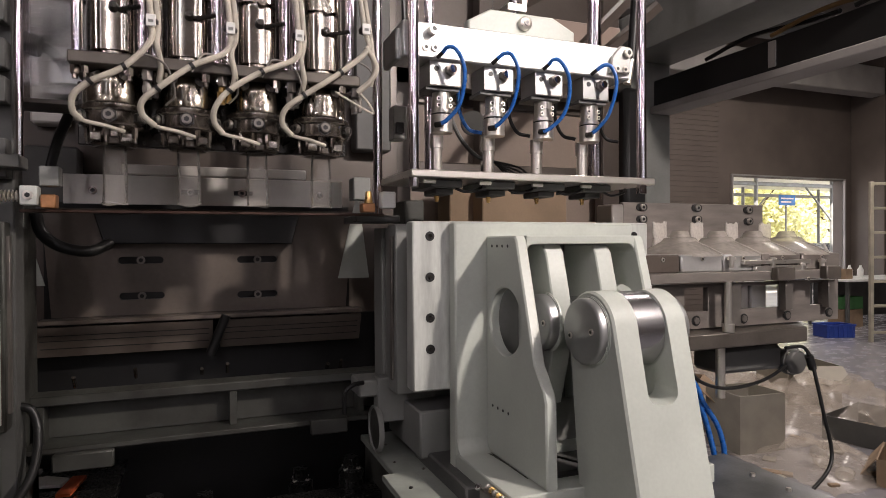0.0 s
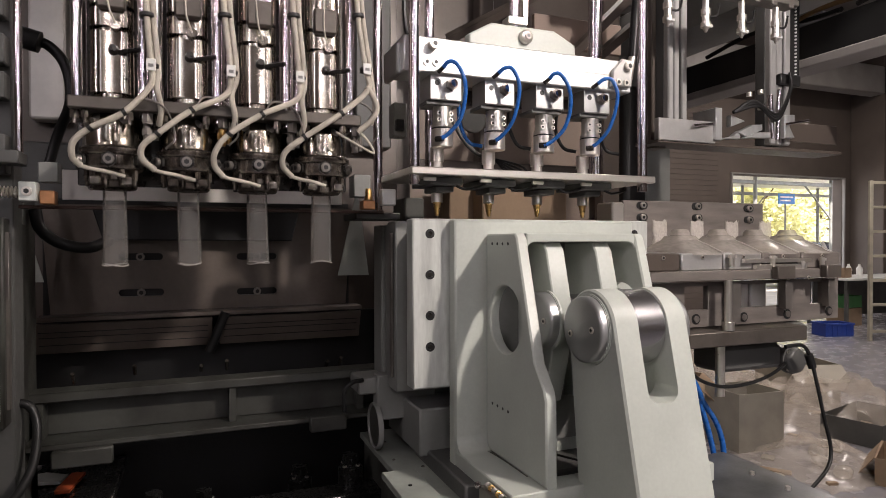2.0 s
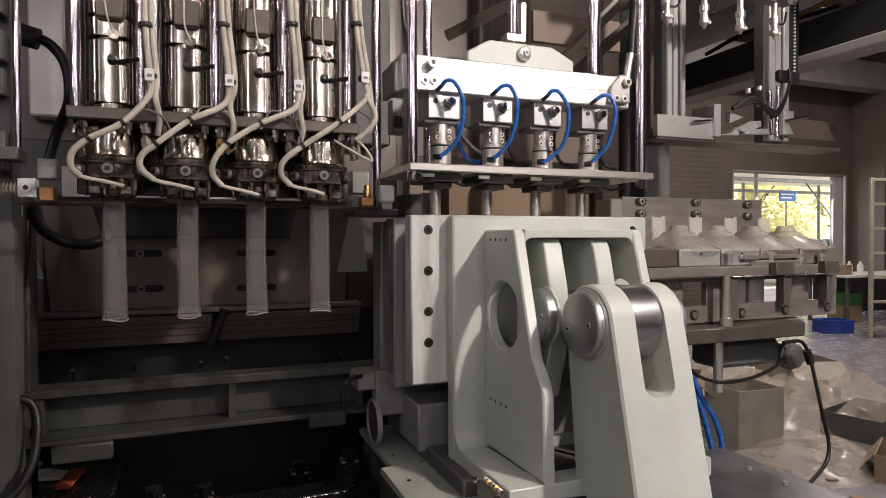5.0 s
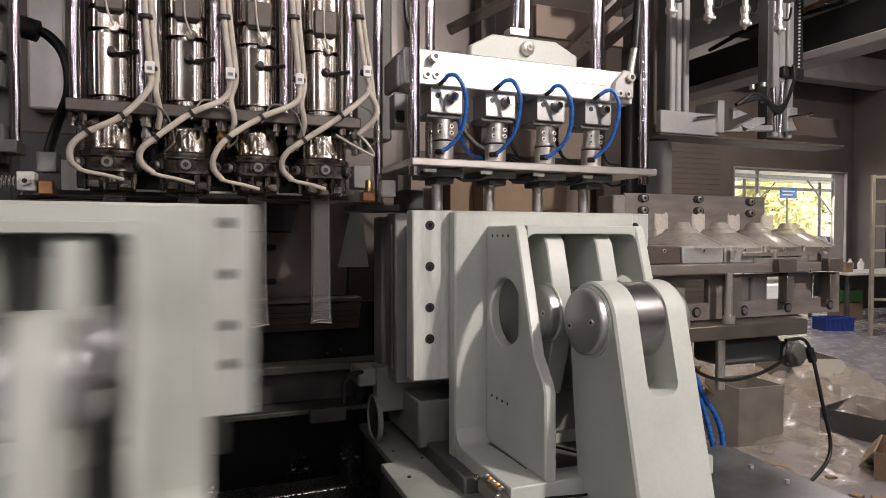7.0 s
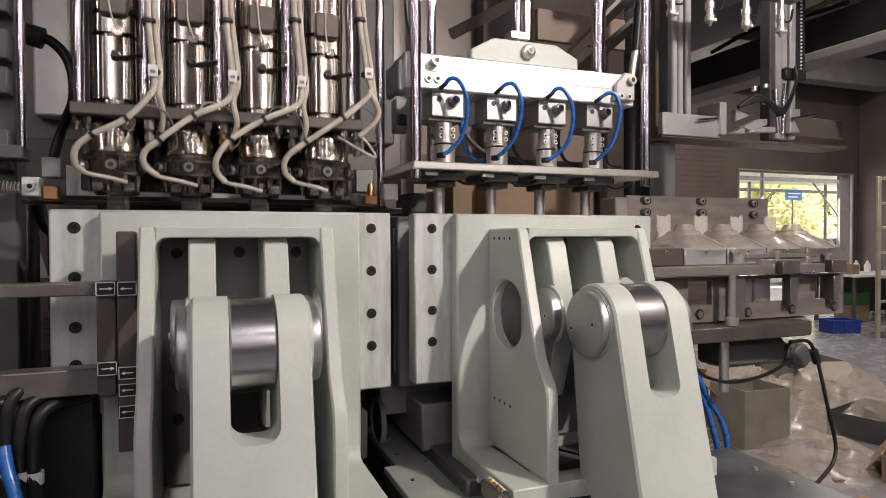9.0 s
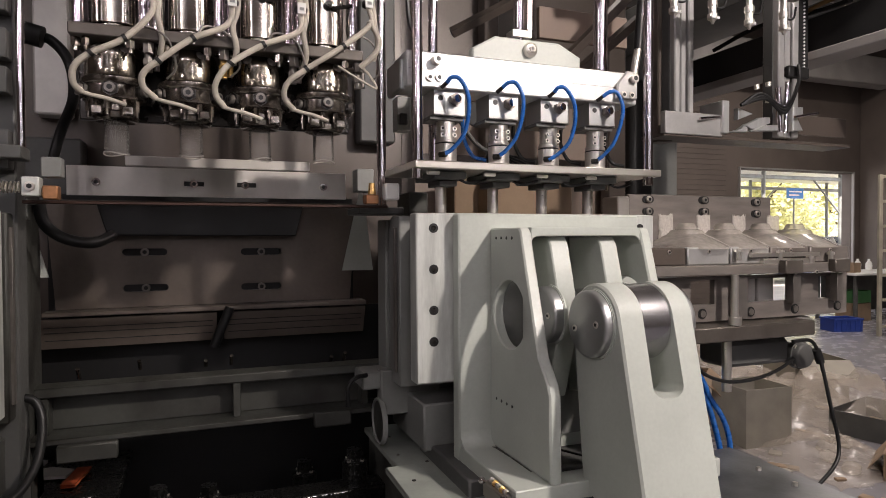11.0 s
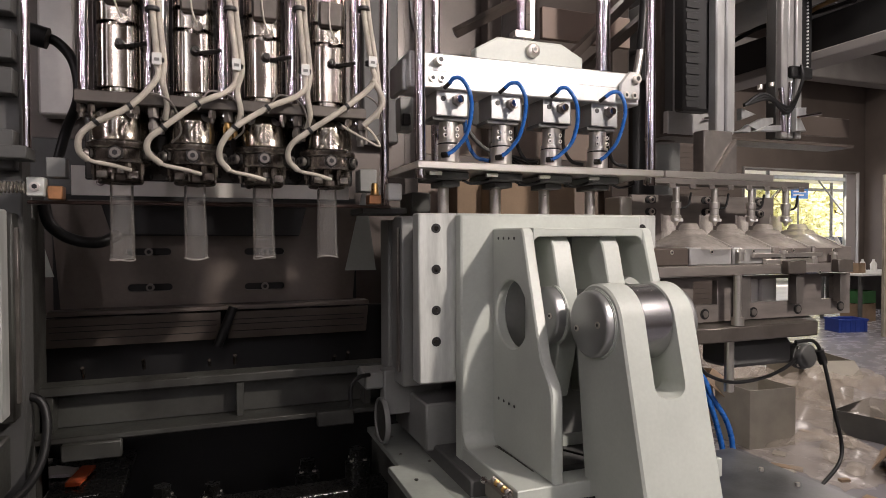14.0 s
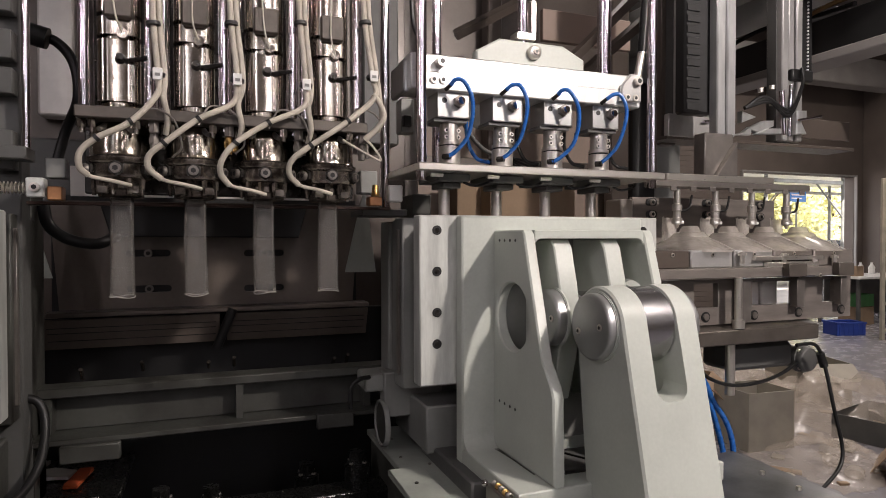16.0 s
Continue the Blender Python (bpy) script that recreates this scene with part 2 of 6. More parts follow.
def disc_points(cx, cy, r, n=28, a0=0.0, a1=360.0):
    full = abs(a1 - a0) >= 360
    return [(cx + r * math.cos(radians(a0 + (a1 - a0) * i / (n if full else n - 1))), cy + r * math.sin(radians(a0 + (a1 - a0) * i / (n if full else n - 1)))) for i in range(n)]


def smooth_line(points, steps=8):
    """A Catmull-Rom line through the points."""
    P = [Vector(p) for p in points]
    P = [P[0] * 2 - P[1]] + P + [P[-1] * 2 - P[-2]]
    out = []
    for i in range(1, len(P) - 2):
        for k in range(steps):
            t = k / steps
            out.append(0.5 * (2 * P[i] + (P[i + 1] - P[i - 1]) * t + (2 * P[i - 1] - 5 * P[i] + 4 * P[i + 1] - P[i + 2]) * t * t
                              + (3 * P[i] - P[i - 1] - 3 * P[i + 1] + P[i + 2]) * t ** 3))
    return out + [P[-2]]


def tube(bm, points, r, seg=10, steps=8):
    """A hose or cable through the points."""
    line = smooth_line(points, steps)
    side = Vector((0.31, 0.87, 0.4))
    rings = []
    for i, p in enumerate(line):
        d = (line[min(i + 1, len(line) - 1)] - line[max(i - 1, 0)]).normalized()
        u = (side - d * side.dot(d)).normalized()
        w = d.cross(u)
        side = u
        rings.append([bm.verts.new(p + (u * math.cos(2 * math.pi * k / seg) + w * math.sin(2 * math.pi * k / seg)) * r) for k in range(seg)])
    for a, b in zip(rings, rings[1:]):
        for i in range(seg):
            bm.faces.new((a[i], a[(i + 1) % seg], b[(i + 1) % seg], b[i]))
    bm.faces.new(rings[0][::-1])
    bm.faces.new(rings[-1])
    return bm


def mesh():
    return bmesh.new()


def socket_bolt(parent, at, r=0.008, axis=(0, -1, 0), mat=None, proud=0.006):
    """A socket head screw with its hexagonal recess."""
    a, d = Vector(at), Vector(axis)
    bm = mesh()
    rod(bm, a, a + d * proud, r, seg=16, bevel=r * 0.12)
    bolt = part("bolt", bm, mat or STEEL_DULL, parent)
    bm = mesh()
    rod(bm, a + d * (proud - 0.001), a + d * (proud + 0.0004), r * 0.55, seg=6)
    part("socket", bm, BLACK, bolt)
    return bolt


def counterbore(parent, at, r=0.0095, axis=(0, -1, 0)):
    """A sunk screw: a dark ring round a small head."""
    a, d = Vector(at), Vector(axis)
    bm = mesh()
    rod(bm, a - d * 0.002, a + d * 0.0012, r, seg=18)
    hole = part("bolt_hole", bm, BLACK, parent)
    bm = mesh()
    rod(bm, a - d * 0.001, a + d * 0.002, r * 0.62, r * 0.5, seg=12)
    part("bolt", bm, BLACK_STEEL, hole)
    return hole

# ---- hall ----
def hall():
    bm = mesh()
    box(bm, -6, 14, -6, 9.2, -0.2, 0, 0)
    solo("floor", bm, FLOOR, "grey sealed concrete hall floor with glossy worn patches", "floor", kind="structure")
    bm = mesh()
    box(bm, -90, 120, 9.2, 160, -0.3, -0.02, 0)
    solo("ground", bm, CONCRETE, "pale concrete yard outside the gateway", "ground", kind="structure")
    bm = mesh()
    prism(bm, [(-6, 0), (9.43, 0), (9.43, 2.71), (12.46, 2.71), (12.46, 0), (14, 0), (14, 6), (-6, 6)], "Y", 9.0, 9.2)
    wall = solo("wall_north", bm, WALL, "dark brown hall wall with ribbed cladding and a gateway", "wall", kind="structure")
    for k in range(60):
        bm = mesh()
        z = 0.1 + 0.095 * k
        box(bm, 4.0, 9.1, 8.985, 8.999, z, z + 0.0925, 0.003)
        part("cladding_board", bm, WALL, wall)
    for x0, x1, z0, z1 in ((9.40, 9.425, 0, 2.712), (12.465, 12.50, 0, 2.712), (9.40, 12.50, 2.715, 2.74)):
        bm = mesh()
        box(bm, x0, x1, 8.94, 8.998, z0, z1, 0.004)
        part("gate_frame", bm, CONCRETE, wall)
    bm = mesh()
    box(bm, 12.7, 13.2, 8.3, 8.99, 0, 6, 0.01)
    solo("pillar", bm, WALL, "dark brown hall pillar beside the gateway", "pillar", kind="structure")
    bm = mesh()
    box(bm, -6.25, -6, -6, 9.2, 0, 6, 0)
    solo("wall_west", bm, WALL, "dark brown hall wall", "wall", kind="structure")
    bm = mesh()
    box(bm, 14, 14.25, -6, 9.2, 0, 6, 0)
    solo("wall_east", bm, WALL, "dark brown hall wall", "wall", kind="structure")
    bm = mesh()
    # unseen openings added so that chrome has bright bands to reflect
    gaps = [[(x, 2.3), (x + w, 2.3), (x + w, 5.2), (x, 5.2)] for x, w in ((-3.4, 0.45), (-1.2, 0.3), (1.3, 0.45), (4.2, 0.4))]
    prism(bm, [(-6.25, 0), (14.25, 0), (14.25, 6), (-6.25, 6)], "Y", -6.25, -6, 0, holes=gaps)
    solo("wall_south", bm, WALL, "dark brown hall wall", "wall", kind="structure")
    bm = mesh()
    box(bm, -6.25, 14.25, -6.25, 9.2, 6, 6.15, 0)
    solo("ceiling", bm, ROOF, "grey sheet metal hall roof", "ceiling", kind="structure")
    # deep roof girder in front of the gateway wall
    bm = mesh()
    box(bm, 2, 14, 8.3, 8.6, 4.35, 4.9, 0.02)
    solo("roof_beam", bm, CONCRETE, "grey roof girder over the gateway", "beam", kind="structure")


hall()


def leaf_clump(bm, c, r, n, rng):
    for _ in range(n):
        d = Vector((rng.gauss(0, 1), rng.gauss(0, 1), rng.gauss(0, 1))).normalized() * r * rng.random() ** 0.4
        p = Vector(c) + d
        u = Vector((rng.gauss(0, 1), rng.gauss(0, 1), rng.gauss(0, 1))).normalized()
        w = u.orthogonal().normalized()
        s = 0.06 + 0.09 * rng.random()
        vs = [bm.verts.new(p + u * s), bm.verts.new(p + w * s * 0.6), bm.verts.new(p - u * s), bm.verts.new(p - w * s * 0.6)]
        bm.faces.new(vs)


def outside():
    leaf = material("sunlit_leaves", (0.64, 0.64, 0.36), 0.6, 0, 0.35, 1.5, 8, 0.0)
    n, l = leaf.node_tree.nodes, leaf.node_tree.links
    through_leaf, both = n.new("ShaderNodeBsdfTranslucent"), n.new("ShaderNodeMixShader")
    through_leaf.inputs["Color"].default_value = (0.74, 0.72, 0.42, 1)
    both.inputs[0].default_value = 0.5
    l.new(n["Principled BSDF"].outputs[0], both.inputs[1])
    l.new(through_leaf.outputs[0], both.inputs[2])
    l.new(both.outputs[0], n["Material Output"].inputs[0])
    bark = material("bark", (0.14, 0.10, 0.07), 0.9, 0, 0.3, 5, 40, 0.3)
    rng = random.Random(5)
    for x, y, h in ((17.0, 18.5, 4.2), (19.8, 17.8, 4.6), (22.5, 19.0, 4.0), (24.0, 21.0, 5.0), (15.0, 20.5, 4.6), (27.0, 20.0, 4.8)):
        tree = thing("tree", (x, y, 0), "leafy yellow-green tree in sunlight outside the gateway", "tree", "trees outside")
        bm = mesh()
        rod(bm, (x, y, -0.02), (x, y, h * 0.6), 0.12, 0.06, seg=10)
        for k in range(5):
            a = k * 1.3
            rod(bm, (x, y, h * (0.3 + 0.06 * k)), (x + math.cos(a), y + math.sin(a), h * (0.55 + 0.07 * k)), 0.05, 0.015, seg=6)
        part("trunk", bm, bark, tree)
        bm = mesh()
        for k in range(34):
            c = (x + rng.gauss(0, 0.8), y + rng.gauss(0, 0.8), h * (0.2 + 0.75 * rng.random()))
            leaf_clump(bm, c, 0.6, 130, rng)
        part("crown", bm, leaf, tree, smooth=False)
    # carport frame
    port = thing("carport", (13.0, 12.5, -0.02), "light steel carport frame with a pale roof", "carport")
    for x in (13.4, 16.2, 19.6):
        for y in (12.0, 15.0):
            bm = mesh()
            rod(bm, (x, y, -0.02), (x, y, 3.2), 0.05, seg=10)
            part("post", bm, PAINT_GREY, port)
    bm = mesh()
    box(bm, 8, 22, 11.5, 15.5, 3.2, 3.28, 0.01)
    part("roof", bm, WHITE, port)
    for y in (12.0, 15.0):
        bm = mesh()
        box(bm, 10, 21, y - 0.03, y + 0.03, 2.9, 3.0, 0.01)
        rod(bm, (16.2, y, 2.0), (15.2, y, 2.9), 0.025, seg=8)
        rod(bm, (16.2, y, 2.0), (17.2, y, 2.9), 0.025, seg=8)
        part("girt", bm, PAINT_GREY, port)
    sign = thing("road_sign", (15.95, 13.2, -0.02), "small blue rectangular sign on a pole", "sign")
    bm = mesh()
    box(bm, 15.62, 16.28, 13.18, 13.2, 2.5, 2.8, 0.005)
    board = part("board", bm, material("blue_sign", (0.02, 0.2, 0.62), 0.4), sign)
    bm = mesh()
    for k in range(2):
        box(bm, 15.7, 16.2 - 0.1 * k, 13.172, 13.18, 2.68 - 0.1 * k, 2.72 - 0.1 * k, 0)
    part("bar", bm, WHITE, board)
    bm = mesh()
    rod(bm, (15.95, 13.23, -0.02), (15.95, 13.23, 2.8), 0.025, seg=8)
    part("pole", bm, PAINT_GREY, sign)
    car = thing("car", (18.4, 14.0, -0.02), "dark blue parked car with bright windscreen", "car")
    bm = mesh()
    prism(bm, [(16.50, 0.25), (16.50, 0.7), (16.80, 0.85), (17.60, 0.95), (18.20, 1.38), (19.50, 1.4), (20.20, 0.98), (20.60, 0.9), (20.65, 0.25)], "Y", 13.4, 15.0, 0.06)
    part("body", bm, material("dark_blue_car_paint", (0.02, 0.025, 0.05), 0.25, 0.3), car)
    bm = mesh()
    prism(bm, [(17.75, 0.97), (18.25, 1.32), (19.40, 1.34), (19.90, 0.98)], "Y", 13.37, 13.39)
    part("side_window", bm, CHROME, car)
    for x in (17.3, 19.9):
        bm = mesh()
        rod(bm, (x, 13.38, 0.29), (x, 13.6, 0.29), 0.31, seg=20, bevel=0.03)
        part("wheel", bm, RUBBER, car)


outside()

# ---- mould carriages ----
PIN_Y, PIN_Z = 0.868, 1.306
REAR_PIN_Y = 0.997


def carriage(cx, label, name="mould_carriage", mould=None):
    """The front half of a mould clamp: platen, box bracket, pin and forked link. cx: middle of the bracket."""
    top = thing(name, (cx, 1.12, 1.03), label, "mould clamp", "mould clamps")
    # bolted platen
    bm = mesh()
    box(bm, cx - 0.288, cx + 0.280, 1.15, 1.19, 1.160, 1.497, 0.003)
    platen = part("platen", bm, STEEL_WORN, top, "scratched bright steel platen with sunk screws")
    for sx in (-0.252, 0.241):
        for z in (1.467, 1.386, 1.305, 1.243):
            counterbore(platen, (cx + sx, 1.15, z))
    # mould half behind it
    bm = mesh()
    box(bm, cx - 0.262, cx + 0.262, 1.19, 1.2185, 1.165, 1.475, 0.003)
    part("mould_half", bm, mould or PAINT_GREY, top, "dull steel mould half")
    # back plate of the bracket
    bm = mesh()
    box(bm, cx - 0.212, cx + 0.212, 1.118, 1.15, 1.003, 1.495, 0.004)
    part("back_plate", bm, PAINT, top)
    # base flange
    bm = mesh()
    prism(bm, [(cx - 0.210, 1.118), (cx - 0.210, 0.885), (cx + 0.212, 0.885), (cx + 0.212, 1.118), (cx + 0.118, 1.118), (cx + 0.118, 0.935), (cx - 0.116, 0.935), (cx - 0.116, 1.118)], "Z", 1.005, 1.040, 0.002)
    part("base_flange", bm, PAINT, top, "white flange with oily dirt in the corner")
    bm = mesh()
    prism(bm, [(cx - 0.178, 1.117), (cx - 0.172, 1.110), (cx - 0.158, 1.105), (cx - 0.151, 1.085), (cx - 0.1475, 1.03), (cx - 0.1465, 0.95), (cx - 0.1445, 0.95), (cx - 0.1445, 1.117)], "Z", 1.0402, 1.0412)
    part("dirt", bm, material("oily_dirt", (0.10, 0.085, 0.065), 0.6, 0, 0.4, 40, 200, 0.2, alpha=0.45), top, "oily dirt in the flange corner")
    for x0, x1 in ((-0.209, -0.1445), (0.1395, 0.209)):
        bm = mesh()
        cove = [(1.1175, 1.0405), (1.1175, 1.068)] + [(1.090 + 0.0275 * math.sin(radians(q)), 1.068 - 0.0275 * math.cos(radians(q))) for q in (75, 60, 45, 30, 15)] + [(1.090, 1.0405)]
        prism(bm, cove, "X", cx + x0, cx + x1)
        part("cove", bm, PAINT, top)
    # side cheeks with a round window
    prof = [(1.118, 1.466), (1.000, 1.466), (0.993, 1.459), (0.928, 1.242), (0.898, 1.203), (0.891, 1.185), (0.888, 1.040), (1.118, 1.040)]
    for sx in (-0.144, 0.117):
        bm = mesh()
        prism(bm, prof, "X", cx + sx, cx + sx + 0.022, 0.003, holes=[disc_points(1.040, 1.305, 0.0635, 36)])
        cheek = part("cheek", bm, PAINT, top)
        for k in range(4):
            for z in (1.447, 1.135):
                bm = mesh()
                y = 1.025 + 0.022 * k
                rod(bm, (cx + sx - 0.0008, y, z), (cx + sx + 0.004, y, z), 0.003, seg=8)
                part("screw_hole", bm, BLACK, cheek)
    # same paint as the bracket; the grey colour carries the shade inside
    bm = mesh()
    box(bm, cx - 0.1215, cx + 0.1165, 1.110, 1.1175, 1.041, 1.450, 0)
    backing = part("inner_wall", bm, PAINT_GREY, top, "painted wall behind the ribs, greyed for the bracket's shade")
    for x, z in ((-0.098, 1.425), (0.0, 1.425), (0.095, 1.425), (-0.098, 1.15), (0.095, 1.15)):
        counterbore(backing, (cx + x, 1.110, z), 0.009)
    # bridge between the cheeks, with rounded inner corners, and ribs behind it
    bm = mesh()
    r, x0, x1, zb = 0.016, cx - 0.122, cx + 0.117, 1.450
    left_arc = [(x0 + r - r * math.cos(radians(q)), zb - r + r * math.sin(radians(q))) for q in np.linspace(0, 90, 6)]
    right_arc = [(x1 - r + r * math.sin(radians(q)), zb - r + r * math.cos(radians(q))) for q in np.linspace(0, 90, 6)]
    prism(bm, [(x0, 1.466), *left_arc, *right_arc, (x1, 1.466)], "Y", 0.993, 1.118, 0.0015)
    part("bridge", bm, PAINT, top)
    rib_line = [(1.1095, 1.449), (1.012, 1.449), (1.000, 1.434), (0.982, 1.370), (0.968, 1.312), (0.972, 1.285), (0.986, 1.224), (1.010, 1.150), (1.1095, 1.130)]
    for x0, x1 in ((-0.078, -0.039), (0.0305, 0.0685)):
        bm = mesh()
        prism(bm, rib_line, "X", cx + x0, cx + x1, 0.0025)
        part("rib", bm, PAINT, top)
    # rear pin through the ribs
    bm = mesh()
    rod(bm, (cx - 0.038, REAR_PIN_Y, PIN_Z), (cx + 0.030, REAR_PIN_Y, PIN_Z), 0.046, seg=36)
    part("pin", bm, ROLLER_STEEL, top)
    pin_caps(cx, top, REAR_PIN_Y, 0.102, 0.078, 0.052)
    link = fork(cx, top)
    bm = mesh()
    r, x0, x1 = 0.0635, -0.0265, 0.0305
    lathe(bm, (cx, PIN_Y, PIN_Z), [(0.0, x0), (r - 0.002, x0), (r, x0 + 0.002), (r, x1 - 0.002), (r - 0.002, x1), (0.0, x1)], 56, "X")
    bmesh.ops.recalc_face_normals(bm, faces=bm.faces)
    part("roller", bm, ROLLER_STEEL, link, "bright ground steel roller")
    pin_caps(cx, link, PIN_Y, 0.0905, 0.0725, 0.055)
    return top, link


def pin_caps(cx, parent, py, cap_x, collar_x, radius):
    """Turned caps on both ends of a pin, each on its painted ring and held by two screws."""
    for s in (-1, 1):
        bm = mesh()
        e, deep = s * cap_x, s * (cap_x - collar_x - 0.003)
        lathe(bm, (cx + e, py, PIN_Z), [(0.0, 0.0), (radius - 0.006, 0.0), (radius - 0.0025, -s * 0.001), (radius - 0.0005, -s * 0.003), (radius, -s * 0.006), (radius, -deep), (0.0, -deep)], 48, "X")
        bmesh.ops.recalc_face_normals(bm, faces=bm.faces)
        part("pin_cap", bm, SATIN, parent, "turned steel end cap")
        bm = mesh()
        rod(bm, (cx + s * (collar_x + 0.0045), py, PIN_Z), (cx + s * (collar_x - 0.002), py, PIN_Z), radius + 0.0035, seg=40, bevel=0.0015)
        part("boss", bm, PAINT, parent, "painted ring behind the cap")
        for a in (-12, 168):
            y, z = py + 0.031 * math.cos(radians(a)), PIN_Z + 0.031 * math.sin(radians(a)) - 0.004
            bm = mesh()
            rod(bm, (cx + e, y, z), (cx + e + s * 0.0025, y, z), 0.0058, seg=16, bevel=0.0007)
            part("bolt", bm, STEEL, parent)
            bm = mesh()
            rod(bm, (cx + e + s * 0.0015, y, z), (cx + e + s * 0.0029, y, z), 0.0032, seg=6)
            part("socket", bm, BLACK, parent)


def round_side(bm, x, r):
    """Rounds the edges of a plate on the side that lies at x."""
    es = [e for e in bm.edges if all(abs(v.co.x - x) < 1e-5 for v in e.verts)]
    bmesh.ops.bevel(bm, geom=es, offset=r, segments=1, affect="EDGES")


def join(into, bm):
    """Adds one bmesh to another."""
    me = bpy.data.meshes.new("piece")
    bm.to_mesh(me)
    bm.free()
    into.from_mesh(me)
    bpy.data.meshes.remove(me)


def fork(cx, parent):
    """The forked link that leans against the pin; its arms stand either side of the roller."""
    eye = disc_points(PIN_Y, PIN_Z, 0.066, 30, -7, 166)
    prof = eye + [(0.640, 0.62), (0.856, 0.62)]
    whole = mesh()
    for x0, x1, side in ((-0.073, -0.0275, -0.073), (0.0315, 0.0725, 0.0725)):
        bm = mesh()
        prism(bm, [(y, z) for y, z in reversed(prof)], "X", cx + x0, cx + x1)
        round_side(bm, cx + side, 0.0035)
        join(whole, bm)
    # web that closes the slot below the roller, with rounded corners
    bm = mesh()
    r, n = 0.020, 8
    x0, x1, zt, zb = cx - 0.0275, cx + 0.0315, 1.198, 0.62
    out = [(x0, zb), (x1, zb), (x1, zt + r)] + [(x1 - r + r * math.cos(radians(a)), zt + r - r * math.sin(radians(a))) for a in np.linspace(0, 90, n)][1:]
    out += [(x0 + r - r * math.sin(radians(a)), zt + r - r * math.cos(radians(a))) for a in np.linspace(0, 90, n)]
    prism(bm, out, "Y", 0, 0.055, 0.0)
    y_top, z_top = eye[-1]
    for v in bm.verts:
        v.co.y += y_top - (z_top - v.co.z) * (y_top - 0.640) / (z_top - 0.62)
    join(whole, bm)
    return part("fork", whole, PAINT, parent, "leaning forked link")


def rear_half(cx, name, label, mat):
    """Rear half of a mould clamp, seen past the edge of the front half."""
    top = thing(name, (cx, 1.3, 1.0), label, "mould clamp", "rear mould clamps")
    bm = mesh()
    box(bm, cx - 0.262, cx + 0.262, 1.2215, 1.262, 1.165, 1.475, 0.003)
    part("mould_half", bm, mat, top, "dull steel mould half")
    bm = mesh()
    box(bm, cx - 0.288, cx + 0.268, 1.262, 1.325, 1.13, 1.495, 0.003)
    platen = part("platen", bm, mat, top)
    for sx in (-1, 1):
        for z in (1.44, 1.36, 1.27, 1.18):
            counterbore(platen, (cx + (-0.288 if sx < 0 else 0.268), 1.293, z), 0.005, (sx, 0, 0))
        bm = mesh()
        box(bm, cx + (-0.292 if sx < 0 else 0.270) - 0.003, cx + (-0.292 if sx < 0 else 0.270) + 0.003, 1.275, 1.287, 1.16, 1.47, 0.001)
        part("edge_strip", bm, STEEL_DULL, platen)
    for y0, y1, z0 in ((1.34, 1.37, 1.08), (1.40, 1.47, 1.06)):
        bm = mesh()
        box(bm, cx - 0.28, cx + 0.258, y0, y1, z0, 1.49, 0.003)
        part("backing_plate", bm, mat, top)
    bm = mesh()
    box(bm, cx - 0.25, cx + 0.25, 1.22, 1.45, 1.0, 1.10, 0.004)
    part("carriage_foot", bm, mat, top)
    return top


def tie_bars(cx, parent):
    """Square bars with small arrow plates that reach back from the sliding clamp."""
    for z0, z1, y in ((1.363, 1.383, 1.06), (1.213, 1.253, 1.06)):
        bm = mesh()
        box(bm, cx - 1.0, cx - 0.205, y, y + 0.04, z0, z1, 0.002)
        part("tie_bar", bm, STEEL_DULL, parent, "dull square steel bar")
    bm = mesh()
    box(bm, -0.123, -0.096, 1.05, 1.075, 1.123, 1.460, 0.002)
    strip = part("scale_strip", bm, PANEL, parent, "brownish upright steel strip")
    bm = mesh()
    box(bm, -0.151, -0.125, 1.056, 1.10, 1.210, 1.384, 0.002)
    part("stop_block", bm, PANEL, parent)
    for u0, u1, v0, v1, flip in LABELS:
        bm = mesh()
        box(bm, u0, u1, 1.044, 1.0495, v0, v1, 0.0005)
        plate = part("label_plate", bm, BLACK, strip, "small black plate with white border and arrow")
        um, vm, w, h = (u0 + u1) / 2, (v0 + v1) / 2, (u1 - u0), (v1 - v0)
        bm = mesh()
        for a, b, c, d in ((u0, u1, v0, v0 + 0.0012), (u0, u1, v1 - 0.0012, v1), (u0, u0 + 0.0012, v0, v1), (u1 - 0.0012, u1, v0, v1), (um - w * 0.3, um + w * 0.25, vm - 0.0008, vm + 0.0008)):
            box(bm, a, b, 1.0432, 1.0439, c, d, 0)
        s = -1 if flip else 1
        prism(bm, [(um + s * w * 0.38, vm), (um + s * w * 0.18, vm + h * 0.14), (um + s * w * 0.18, vm - h * 0.14)], "Y", 1.0425, 1.0438)
        part("arrow_mark", bm, WHITE, plate)


LABELS = [(-0.150, -0.124, 1.364, 1.384, False), (-0.121, -0.095, 1.363, 1.384, True),
          (-0.149, -0.123, 1.244, 1.264, False), (-0.121, -0.094, 1.236, 1.255, True),
          (-0.121, -0.094, 1.210, 1.229, True), (-0.121, -0.095, 1.177, 1.196, True)]


